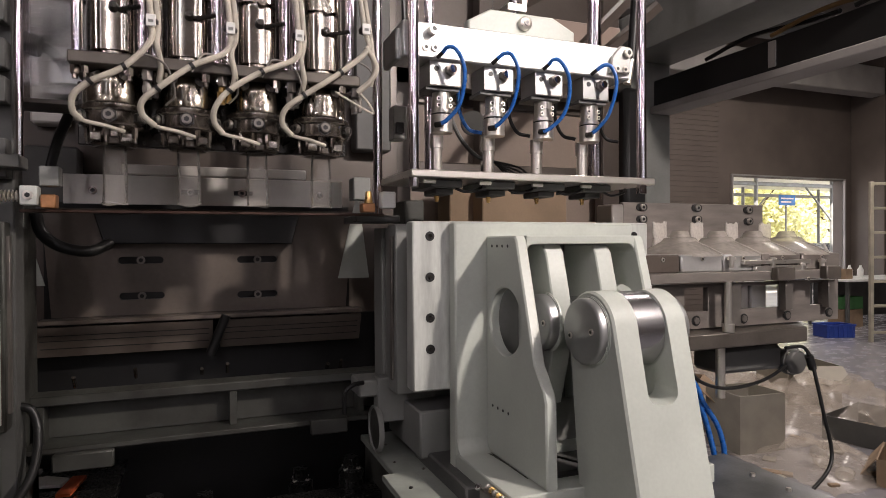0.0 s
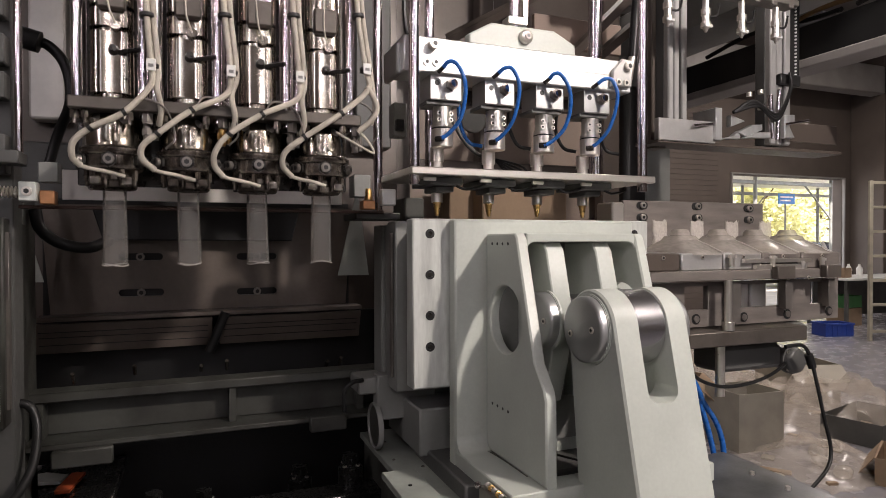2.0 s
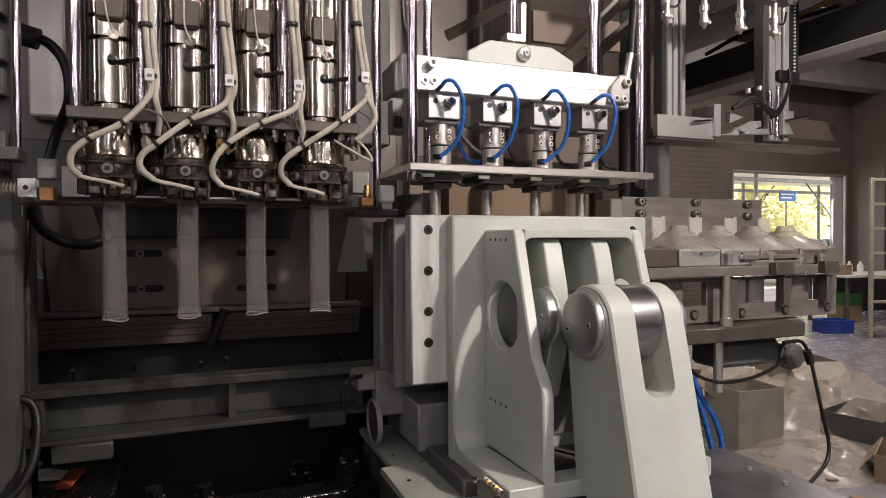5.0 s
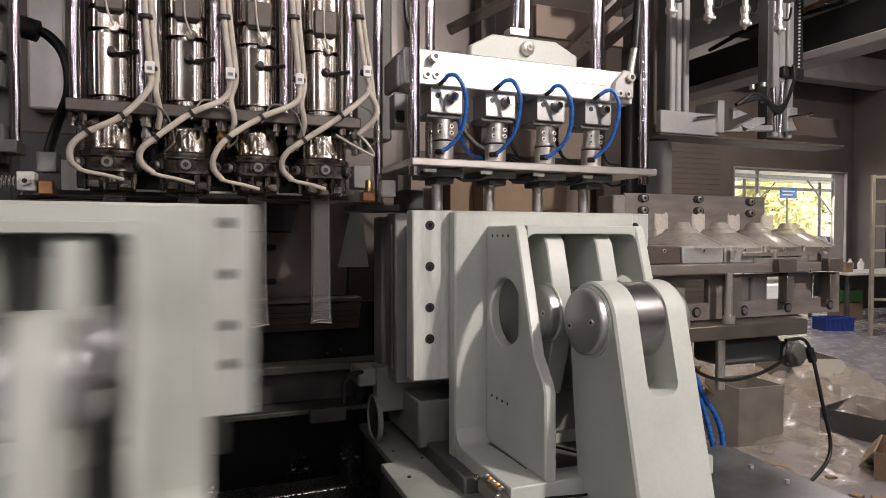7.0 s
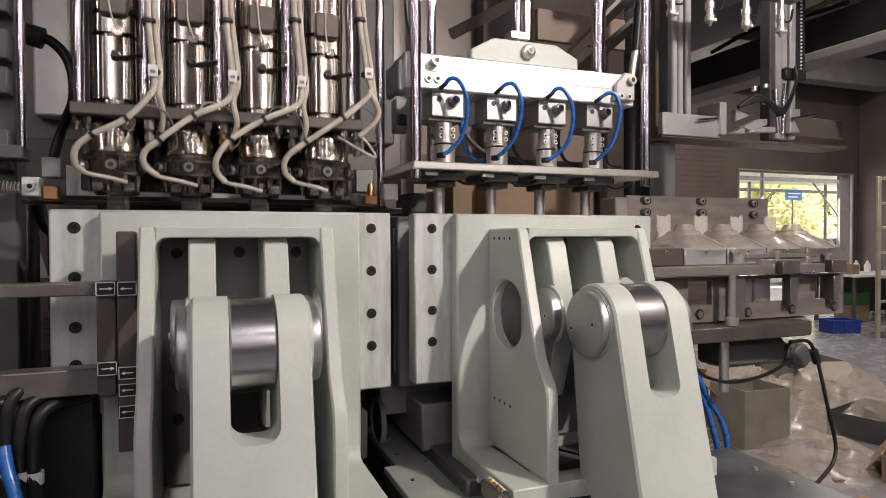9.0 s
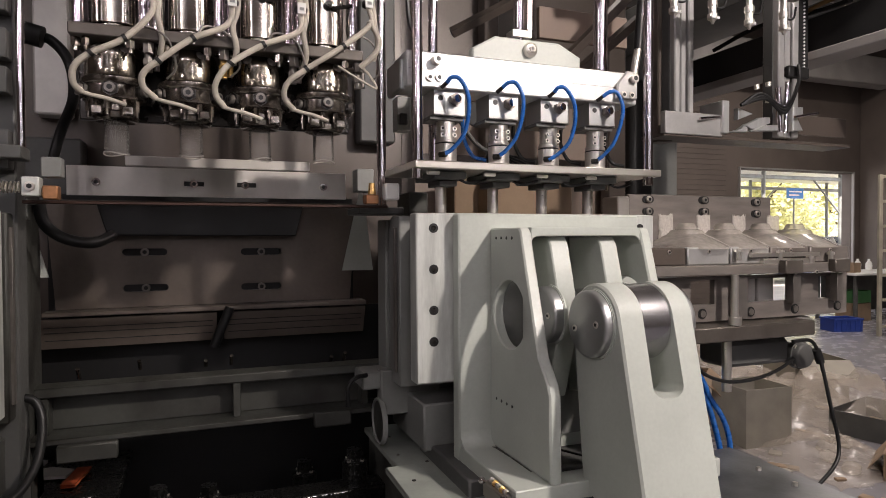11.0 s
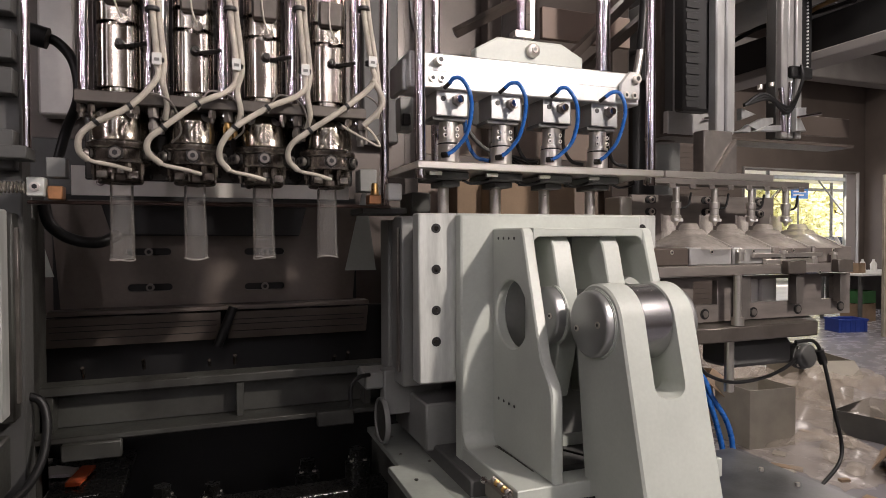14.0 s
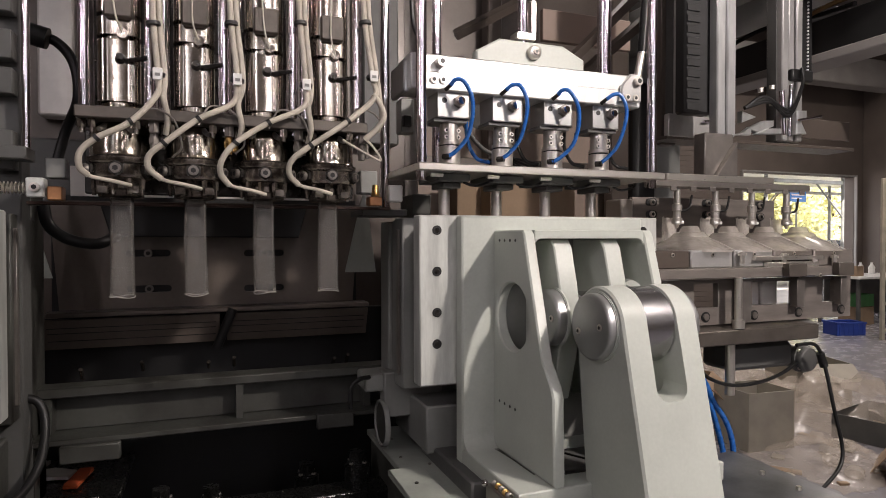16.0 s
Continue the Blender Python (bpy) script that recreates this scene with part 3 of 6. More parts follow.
def carriage_hoses(cx, parent):
    """Hydraulic hoses that hang beside the sliding clamp."""
    bm = mesh()
    box(bm, -0.248, -0.162, 1.12, 1.30, 0.74, 1.197, 0.006)
    part("hose_cover", bm, BLACK, parent)
    for k, (a, b, c) in enumerate((((-0.259, 1.060, 1.221), (-0.269, 1.050, 1.143), (-0.265, 1.040, 1.073)), ((-0.240, 1.060, 1.207), (-0.251, 1.050, 1.141), (-0.244, 1.040, 1.070)), ((-0.222, 1.060, 1.196), (-0.233, 1.050, 1.138), (-0.228, 1.040, 1.067)), ((-0.281, 1.050, 1.209), (-0.284, 1.050, 1.145), (-0.278, 1.040, 1.075)))):
        bm = mesh()
        tube(bm, [(a[0] + 0.05, a[1] + 0.05, a[2] + 0.005), a, b, c, (c[0] + 0.02, c[1], c[2] - 0.2)], 0.0095, seg=10)
        h = part("hydraulic_hose", bm, RUBBER, parent, "glossy black hydraulic hose")
        bm = mesh()
        m = (Vector(b) * 0.5 + Vector(c) * 0.5)
        rod(bm, m - Vector((0, 0, 0.009)), m + Vector((0, 0, 0.009)), 0.0115, seg=10)
        part("hose_tag", bm, WHITE, h)
    bm = mesh()
    tube(bm, [(-0.265, 1.030, 1.157), (-0.258, 1.020, 1.127), (-0.248, 1.010, 1.098), (-0.236, 1.000, 1.053)], 0.009, seg=10)
    part("blue_hose", bm, BLUE_TUBE, parent, "bright blue hose")


def sensor_arm(cx, parent):
    """Small limit switch with a cable on the corner of the base flange."""
    bm = mesh()
    box(bm, cx - 0.229, cx - 0.2125, 0.872, 0.972, 1.004, 1.030, 0.002)
    arm = part("switch", bm, STEEL_DULL, parent, "steel limit switch with brass springs and ball ends")
    for y in (0.968, 0.884):
        bm = mesh()
        bmesh.ops.create_uvsphere(bm, u_segments=12, v_segments=8, radius=0.0065, matrix=Matrix.Translation((cx - 0.232, y, 1.032)))
        part("ball", bm, CHROME, arm)
    for k in range(5):
        bm = mesh()
        y = 0.900 + 0.0135 * k
        lathe(bm, (cx - 0.219, y, 1.034), [(0.004, -0.004), (0.0062, -0.002), (0.004, 0.0), (0.0062, 0.002), (0.004, 0.004)], 12, "Y")
        part("spring", bm, BRASS if k % 2 else STEEL_DULL, arm)
    bm = mesh()
    tube(bm, [(cx - 0.15, 0.878, 1.018), (cx - 0.06, 0.872, 1.015), (cx + 0.02, 0.88, 1.022), (cx + 0.015, 0.90, 1.043), (cx - 0.05, 1.02, 1.046)], 0.0022, seg=6)
    part("cable", bm, RUBBER, parent)


right, right_fork = carriage(0.673, "white painted mould clamp bracket with forked link, closed")
sensor_arm(0.673, right)
# the left mould halves get the darkened paint in place of real shade
left, left_fork = carriage(0.057, "white painted mould clamp bracket sliding under the die heads", "sliding_mould_carriage", SHADED_PAINT)
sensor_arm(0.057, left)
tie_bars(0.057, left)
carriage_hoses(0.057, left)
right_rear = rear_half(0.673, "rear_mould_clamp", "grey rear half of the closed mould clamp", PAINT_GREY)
left_rear = rear_half(0.057, "rear_mould_clamp", "rear half of the sliding mould clamp, coloured dark for shade", SHADED_PAINT)

# ---- die heads ----
def heads():
    top = thing("die_head", (0.04, 1.22, 1.53), "row of four extrusion die heads with chrome barrels and cream cables", "die head")
    bm = mesh()
    box(bm, -0.200, 0.283, 1.15, 1.29, 1.648, 1.668, 0.002)
    part("cross_plate", bm, BROWN_STEEL, top, "dark steel cross plate")
    bm = mesh()
    box(bm, -0.205, 0.282, 1.275, 1.288, 1.532, 1.646, 0.002)
    part("rear_shield", bm, BLACK_STEEL, top, "dark shield behind the dies")
    rng = random.Random(3)
    for i in range(4):
        x = -0.14 + 0.12 * i
        bm = mesh()
        lathe(bm, (x, 1.22, 0), [(0.019, 1.525), (0.033, 1.521), (0.036, 1.524), (0.0365, 1.534), (0.032, 1.537), (0.032, 1.546), (0.040, 1.550), (0.049, 1.555), (0.0505, 1.560), (0.0505, 1.577), (0.0535, 1.579), (0.0545, 1.582), (0.0545, 1.589), (0.050, 1.592)], 40)
        die = part("die_ring", bm, DIE, top, "oily dark die ring with adjusting screws")
        # bolted heater halves
        for s in (-1, 1):
            bm = mesh()
            box(bm, x + s * 0.024 - 0.009, x + s * 0.024 + 0.009, 1.172, 1.19, 1.526, 1.541, 0.002)
            part("clamp_lug", bm, DIE, die)
        bm = mesh()
        lathe(bm, (x, 1.22, 0), [(0.050, 1.592), (0.0490, 1.594), (0.0485, 1.610), (0.0478, 1.625), (0.0462, 1.635), (0.0430, 1.643), (0.037, 1.648)], 40)
        part("die_dome", bm, CHROME_DARK, top, "shiny brown tinted dome")
        for a in (-92, -35, -150, 20, 200):
            c, s = math.cos(radians(a)), math.sin(radians(a))
            p = Vector((x + 0.0475 * c, 1.22 + 0.0475 * s, 1.5685))
            socket_bolt(die, p, 0.0085, (c, s, 0), STEEL_DULL, 0.015)
            bm = mesh()
            rod(bm, p + Vector((c, s, 0)) * 0.003, p + Vector((c, s, 0)) * 0.008, 0.013, seg=6)
            part("lock_nut", bm, BLACK_STEEL, die)
        for a in range(-170, 0, 34):
            c, s = math.cos(radians(a)), math.sin(radians(a))
            bm = mesh()
            rod(bm, (x + 0.0415 * c, 1.22 + 0.0415 * s, 1.536), (x + 0.0415 * c, 1.22 + 0.0415 * s, 1.557), 0.0052, seg=6)
            rod(bm, (x + 0.0415 * c, 1.22 + 0.0415 * s, 1.526), (x + 0.0415 * c, 1.22 + 0.0415 * s, 1.537), 0.0034, seg=10)
            part("hanger_bolt", bm, DIE, die)
        for a in (-68, -118):
            c, s = math.cos(radians(a)), math.sin(radians(a))
            bm = mesh()
            rod(bm, (x + 0.040 * c, 1.22 + 0.040 * s, 1.641), (x + 0.058 * c, 1.22 + 0.058 * s, 1.632), 0.0055, 0.004, seg=12)
            part("probe", bm, STEEL_DULL, top, "small steel temperature probe")
        # dark carrier behind the barrel's bright bands
        bm = mesh()
        box(bm, x - 0.0405, x + 0.0405, 1.222, 1.246, 1.6685, 2.34, 0.002)
        part("band_carrier", bm, BLACK_STEEL, top, "dark carrier plate of the heater bands")
        # barrel with heater bands, clamps and thermocouples
        bm = mesh()
        rod(bm, (x, 1.22, 1.6685), (x, 1.22, 2.35), 0.030, seg=36)
        barrel = part("barrel", bm, CHROME_DARK, top, "polished barrel with brown heat tint")
        for z0, h in ((1.683, 0.106), (1.795, 0.032), (1.833, 0.10), (1.940, 0.12)):
            bm = mesh()
            shell = []
            for h2, g in ((0.0, -0.0035), (0.0012, 0.0), (h - 0.0012, 0.0), (h, -0.0035)):
                ring = []
                for q in range(48):
                    c, w = math.cos(math.pi * q / 24), math.sin(math.pi * q / 24)
                    ring.append(bm.verts.new((x + (0.0345 + g) * math.copysign(abs(c) ** 0.55, c), 1.22 + (0.0335 + g) * math.copysign(abs(w) ** 0.55, w), z0 + h2)))
                shell.append(ring)
            for lo, hi in zip(shell, shell[1:]):
                for q in range(48):
                    bm.faces.new((lo[q], lo[(q + 1) % 48], hi[(q + 1) % 48], hi[q]))
            part("heater_band", bm, BAND if z0 < 1.79 or 1.83 < z0 < 1.9 else CHROME_DARK, barrel, "mirror bright heater band")
        bm = mesh()
        box(bm, x - 0.020, x + 0.024, 1.172, 1.190, 1.822, 1.868, 0.003)
        part("band_clamp", bm, BROWN_STEEL, barrel)
        bm = mesh()
        rod(bm, (x + 0.004, 1.19, 1.755), (x + 0.004, 1.176, 1.757), 0.010, 0.006, seg=14)
        rod(bm, (x + 0.012, 1.185, 1.752), (x + 0.048, 1.172, 1.757), 0.0042, seg=8)
        part("thermocouple", bm, BLACK_STEEL, barrel, "dark thermocouple plug")
        bm = mesh()
        rod(bm, (x + 0.008, 1.192, 1.795), (x + 0.008, 1.177, 1.797), 0.009, seg=12)
        part("lead_plug", bm, DIE, barrel)
        bm = mesh()
        tube(bm, [(x + 0.008, 1.178, 1.797), (x - 0.002, 1.170, 1.83), (x - 0.012 + 0.02 * rng.random(), 1.175, 1.90), (x + 0.0, 1.18, 2.0)], 0.0016, seg=6)
        part("lead_wire", bm, SLEEVE, barrel, "thin braided lead")
        for sx, y in ((-0.0495, 1.18), (0.0495, 1.18), (-0.040, 1.255), (0.040, 1.255)):
            bm = mesh()
            rod(bm, (x + sx, y, 1.640), (x + sx, y, 2.4), 0.0088 if y < 1.2 else 0.007, seg=20)
            part("guide_rod", bm, CHROME, top, "slim chrome rod")
        for sx, y, r in ((-0.036, 1.163, 0.006), (0.030, 1.160, 0.007), (-0.052, 1.172, 0.0075)):
            bm = mesh()
            rod(bm, (x + sx, y, 1.634), (x + sx, y, 1.649), r, seg=6)
            rod(bm, (x + sx, y, 1.626), (x + sx, y, 1.635), r * 0.6, seg=10)
            part("plate_bolt", bm, DIE, top)
        bm = mesh()
        rod(bm, (x + 0.057, 1.165, 1.630), (x + 0.057, 1.165, 1.649), 0.009, seg=6)
        part("rod_nut", bm, STEEL_DULL, top)
    # cream sleeves: from the rods down round each die
    runs = [
        [(-0.084, 1.150, 1.901), (-0.082, 1.150, 1.808), (-0.075, 1.140, 1.722), (-0.077, 1.135, 1.688), (-0.115, 1.120, 1.639), (-0.162, 1.115, 1.610), (-0.186, 1.120, 1.588), (-0.189, 1.130, 1.565), (-0.179, 1.140, 1.553)],
        [(0.036, 1.150, 1.920), (0.041, 1.150, 1.823), (0.050, 1.140, 1.724), (0.041, 1.135, 1.683), (-0.013, 1.120, 1.650), (-0.065, 1.115, 1.607), (-0.088, 1.120, 1.586), (-0.089, 1.130, 1.566), (-0.071, 1.140, 1.550)],
        [(0.154, 1.150, 1.938), (0.159, 1.150, 1.838), (0.167, 1.140, 1.725), (0.161, 1.135, 1.685), (0.100, 1.120, 1.651), (0.046, 1.115, 1.613), (0.024, 1.120, 1.584), (0.022, 1.130, 1.561), (0.036, 1.140, 1.543)],
        [(0.272, 1.150, 1.957), (0.278, 1.150, 1.853), (0.290, 1.140, 1.751), (0.293, 1.135, 1.714), (0.239, 1.120, 1.663), (0.172, 1.115, 1.615), (0.140, 1.120, 1.589), (0.136, 1.130, 1.565), (0.153, 1.140, 1.547)],
    ]
    for i, run in enumerate(runs):
        bm = mesh()
        tube(bm, run, 0.0051, seg=10)
        sleeve = part("cable_sleeve", bm, SLEEVE, top, "cream woven cable sleeve")
        bm = mesh()
        tube(bm, [(p[0] + 0.010, p[1] + 0.004, p[2]) for p in run[:4]] + [(run[3][0] + 0.016, run[3][1] + 0.01, run[3][2] - 0.035), (run[3][0] + 0.012, 1.16, run[3][2] - 0.06)], 0.005, seg=10)
        part("cable_sleeve", bm, SLEEVE, top, "cream woven cable sleeve")
        for k in (1, 2, 4, 5):
            p, q = Vector(run[k]), Vector(run[k + 1])
            d = (q - p).normalized()
            bm = mesh()
            rod(bm, p - d * 0.003, p + d * 0.003, 0.0066 if k > 2 else 0.0118, seg=12)
            part("cable_tie", bm, BLACK, sleeve)
        p = run[2]
        bm = mesh()
        box(bm, p[0] - 0.0075, p[0] + 0.0075, p[1] - 0.012, p[1] - 0.009, p[2] - 0.010, p[2] + 0.010, 0.001)
        tag = part("cable_tag", bm, WHITE, sleeve, "small white number tag")
        bm = mesh()
        box(bm, p[0] - 0.004, p[0] + 0.004, p[1] - 0.0132, p[1] - 0.0125, p[2] - 0.004, p[2] + 0.001, 0)
        part("tag_bar", bm, PAINT_GREY, tag)
        e = run[-1]
        bm = mesh()
        tube(bm, [e, (e[0] + 0.012, e[1] - 0.004, e[2] - 0.004), (e[0] + 0.035, e[1] - 0.002, e[2] - 0.008), (e[0] + 0.062, e[1] + 0.01, e[2] - 0.014)], 0.0034, seg=8)
        part("cable_tail", bm, SLEEVE, top, "frayed cream cable tail")
        # loose thin leads
        bm = mesh()
        q = Vector(run[4])
        tube(bm, [q + Vector((0.0, 0.0, -0.01)), q + Vector((0.02, 0.01, 0.025)), q + Vector((0.06, 0.02, 0.015)), q + Vector((0.075, 0.03, -0.03)), q + Vector((0.06, 0.04, -0.05))], 0.0018, seg=6)
        part("lead_wire", bm, STEEL_DULL, top, "thin metal-sheathed lead")
        bm = mesh()
        x = -0.14 + 0.12 * i
        rod(bm, (x + 0.056, 1.172, 1.60), (x + 0.056, 1.172, 1.647), 0.0065, seg=12)
        rod(bm, (x + 0.056, 1.172, 1.612), (x + 0.056, 1.172, 1.622), 0.009, seg=6)
        rod(bm, (x + 0.068, 1.18, 1.605), (x + 0.068, 1.18, 1.64), 0.005, seg=10)
        part("terminal", bm, BRASS if i == 1 else STEEL_DULL, top, "small metal cable terminal")
    bm = mesh()
    tube(bm, [(0.290, 1.135, 1.719), (0.304, 1.135, 1.699), (0.310, 1.135, 1.678), (0.299, 1.140, 1.657), (0.277, 1.150, 1.636)], 0.0054, seg=10)
    part("cable_sleeve", bm, SLEEVE, top, "cream woven cable sleeve")
    bm = mesh()
    tube(bm, [(0.233, 1.140, 1.632), (0.275, 1.140, 1.610), (0.305, 1.140, 1.597), (0.294, 1.140, 1.618), (0.280, 1.140, 1.632)], 0.0022, seg=6)
    part("lead_wire", bm, SLEEVE, top, "thin cream lead")
    return top


def parisons():
    top = thing("parison_row", (0.04, 1.22, 1.3), "four translucent plastic tubes that grow from the die heads", "plastic tube")
    for i in range(4):
        x = -0.14 + 0.12 * i
        bm = mesh()
        lathe(bm, (x, 1.22, 1.30), [(0.0207, 0.0), (0.0201, 0.003), (0.0197, 0.03), (0.0188, 0.10), (0.0181, 0.25), (0.0181, 0.30)], 32)
        # flattened, slightly flared and crooked lip
        for v in bm.verts:
            h = v.co.z - 1.30
            k = math.exp(-h / 0.03)
            a = math.atan2(v.co.y - 1.22, v.co.x - x)
            v.co.z += 0.002 * k * math.sin(2 * a + i * 1.7)
            v.co.x += 0.0012 * math.sin(h * 30 + i)
        tube_ob = part("tube", bm, PARISON, top)
        bm = mesh()
        lathe(bm, (x, 1.22, 1.301), [(0.0189, 0.0), (0.0181, 0.03), (0.0171, 0.10), (0.0164, 0.25), (0.0164, 0.30)], 32)
        part("inner_wall", bm, PARISON, tube_ob)
        bm = mesh()
        rim = [(x + 0.0012 * math.sin(i) + 0.0205 * math.cos(a), 1.22 + 0.0205 * math.sin(a), 1.3005 + 0.002 * math.sin(2 * a + i * 1.7)) for a in np.linspace(0, 2 * math.pi, 25)]
        tube(bm, rim, 0.0009, seg=6, steps=2)
        part("lip", bm, BOTTLE_WEB, tube_ob, "bright cut lip")
    return top


die_head = heads()
parison = parisons()


def head_surround():
    """Slider posts, springs and sensors that stand either side of the heads and stay still."""
    s = thing("side_post", (-0.31, 1.25, 0.7), "dark slider post with chrome rod, spring and copper sensor block", "machine post")
    bm = mesh()
    box(bm, -0.381, -0.308, 1.30, 1.36, 0.7, 2.5, 0.003)
    part("profile", bm, PAINT_DARK, s)
    bm = mesh()
    rod(bm, (-0.292, 1.270, 1.918), (-0.292, 1.27, 1.597), 0.0065, seg=16)
    part("rod", bm, CHROME, s)
    for z0, z1 in ((1.84, 1.90), (1.76, 1.81), (1.70, 1.745), (1.57, 1.638)):
        bm = mesh()
        box(bm, -0.357, -0.311, 1.265, 1.30, z0, z1, 0.002)
        part("bracket", bm, PAINT_DARK, s)
    bm = mesh()
    box(bm, -0.368, -0.284, 1.23, 1.29, 1.585, 1.607, 0.002)
    part("collar", bm, PAINT_DARK, s)
    for k in range(9):
        bm = mesh()
        u = -0.336 + 0.0055 * k
        lathe(bm, (u, 1.24, 1.537), [(0.0075, 0.0), (0.0105, 0.0014), (0.0075, 0.0028)], 14, "X")
        part("spring_coil", bm, STEEL, s)
    for y, mat, nm in ((1.235, STEEL_WORN, "block"), (1.25, PAINT_GREY, "cover"), (1.24, COPPER, "copper_pad")):
        bm = mesh()
        box(bm, BX[nm][0], BX[nm][1], y, y + 0.03, BX[nm][2], BX[nm][3], 0.002)
        b = part(nm, bm, mat, s)
        if nm == "block":
            socket_bolt(b, ((BX[nm][0] + BX[nm][1]) / 2, y, (BX[nm][2] + BX[nm][3]) / 2), 0.008, mat=STEEL)
    bm = mesh()
    tube(bm, [(-0.324, 1.500, 1.868), (-0.289, 1.500, 1.858), (-0.259, 1.500, 1.817), (-0.252, 1.500, 1.746), (-0.285, 1.550, 1.682), (-0.304, 1.550, 1.608)], 0.0105, seg=12)
    part("thick_cable", bm, RUBBER, s, "thick black cable with gland")
    bm = mesh()
    rod(bm, (-0.334, 1.480, 1.866), (-0.302, 1.480, 1.858), 0.022, seg=14)
    part("cable_gland", bm, BLACK, s)
    bm = mesh()
    tube(bm, [(-0.318, 1.500, 1.520), (-0.308, 1.500, 1.479), (-0.273, 1.500, 1.450), (-0.221, 1.500, 1.440), (-0.189, 1.550, 1.456)], 0.012, seg=12)
    part("black_hose", bm, RUBBER, s)
    # sensor on the other side
    r = thing("sensor_bracket", (0.37, 1.3, 1.0), "pale sensor bracket with copper pad beside the knife rail", "sensor")
    bm = mesh()
    box(bm, 0.304, 0.341, 1.30, 1.345, 1.547, 1.595, 0.002)
    part("cover", bm, PAINT_GREY, r)
    bm = mesh()
    box(bm, 0.311, 0.338, 1.25, 1.28, 1.518, 1.537, 0.002)
    part("copper_pad", bm, COPPER, r)
    bm = mesh()
    rod(bm, (0.327, 1.265, 1.538), (0.327, 1.265, 1.562), 0.009, 0.006, seg=10)
    part("stud", bm, BRASS, r)
    bm = mesh()
    box(bm, 0.352, 0.383, 1.25, 1.275, 1.527, 1.562, 0.003)
    part("clip", bm, WHITE, r, "white plastic clip")
    bm = mesh()
    rod(bm, (0.385, 1.40, 1.505), (0.385, 1.40, 2.6), 0.011, seg=18)
    part("rod", bm, CHROME, r)
    bm = mesh()
    box(bm, 0.313, 0.414, 1.32, 1.44, 1.50, 1.515, 0.002)
    part("arm", bm, PAINT_DARK, r)


BX = {"block": (-0.287, -0.260, 1.522, 1.555), "cover": (-0.261, -0.230, 1.556, 1.591),
      "copper_pad": (-0.257, -0.234, 1.517, 1.541)}
head_surround()

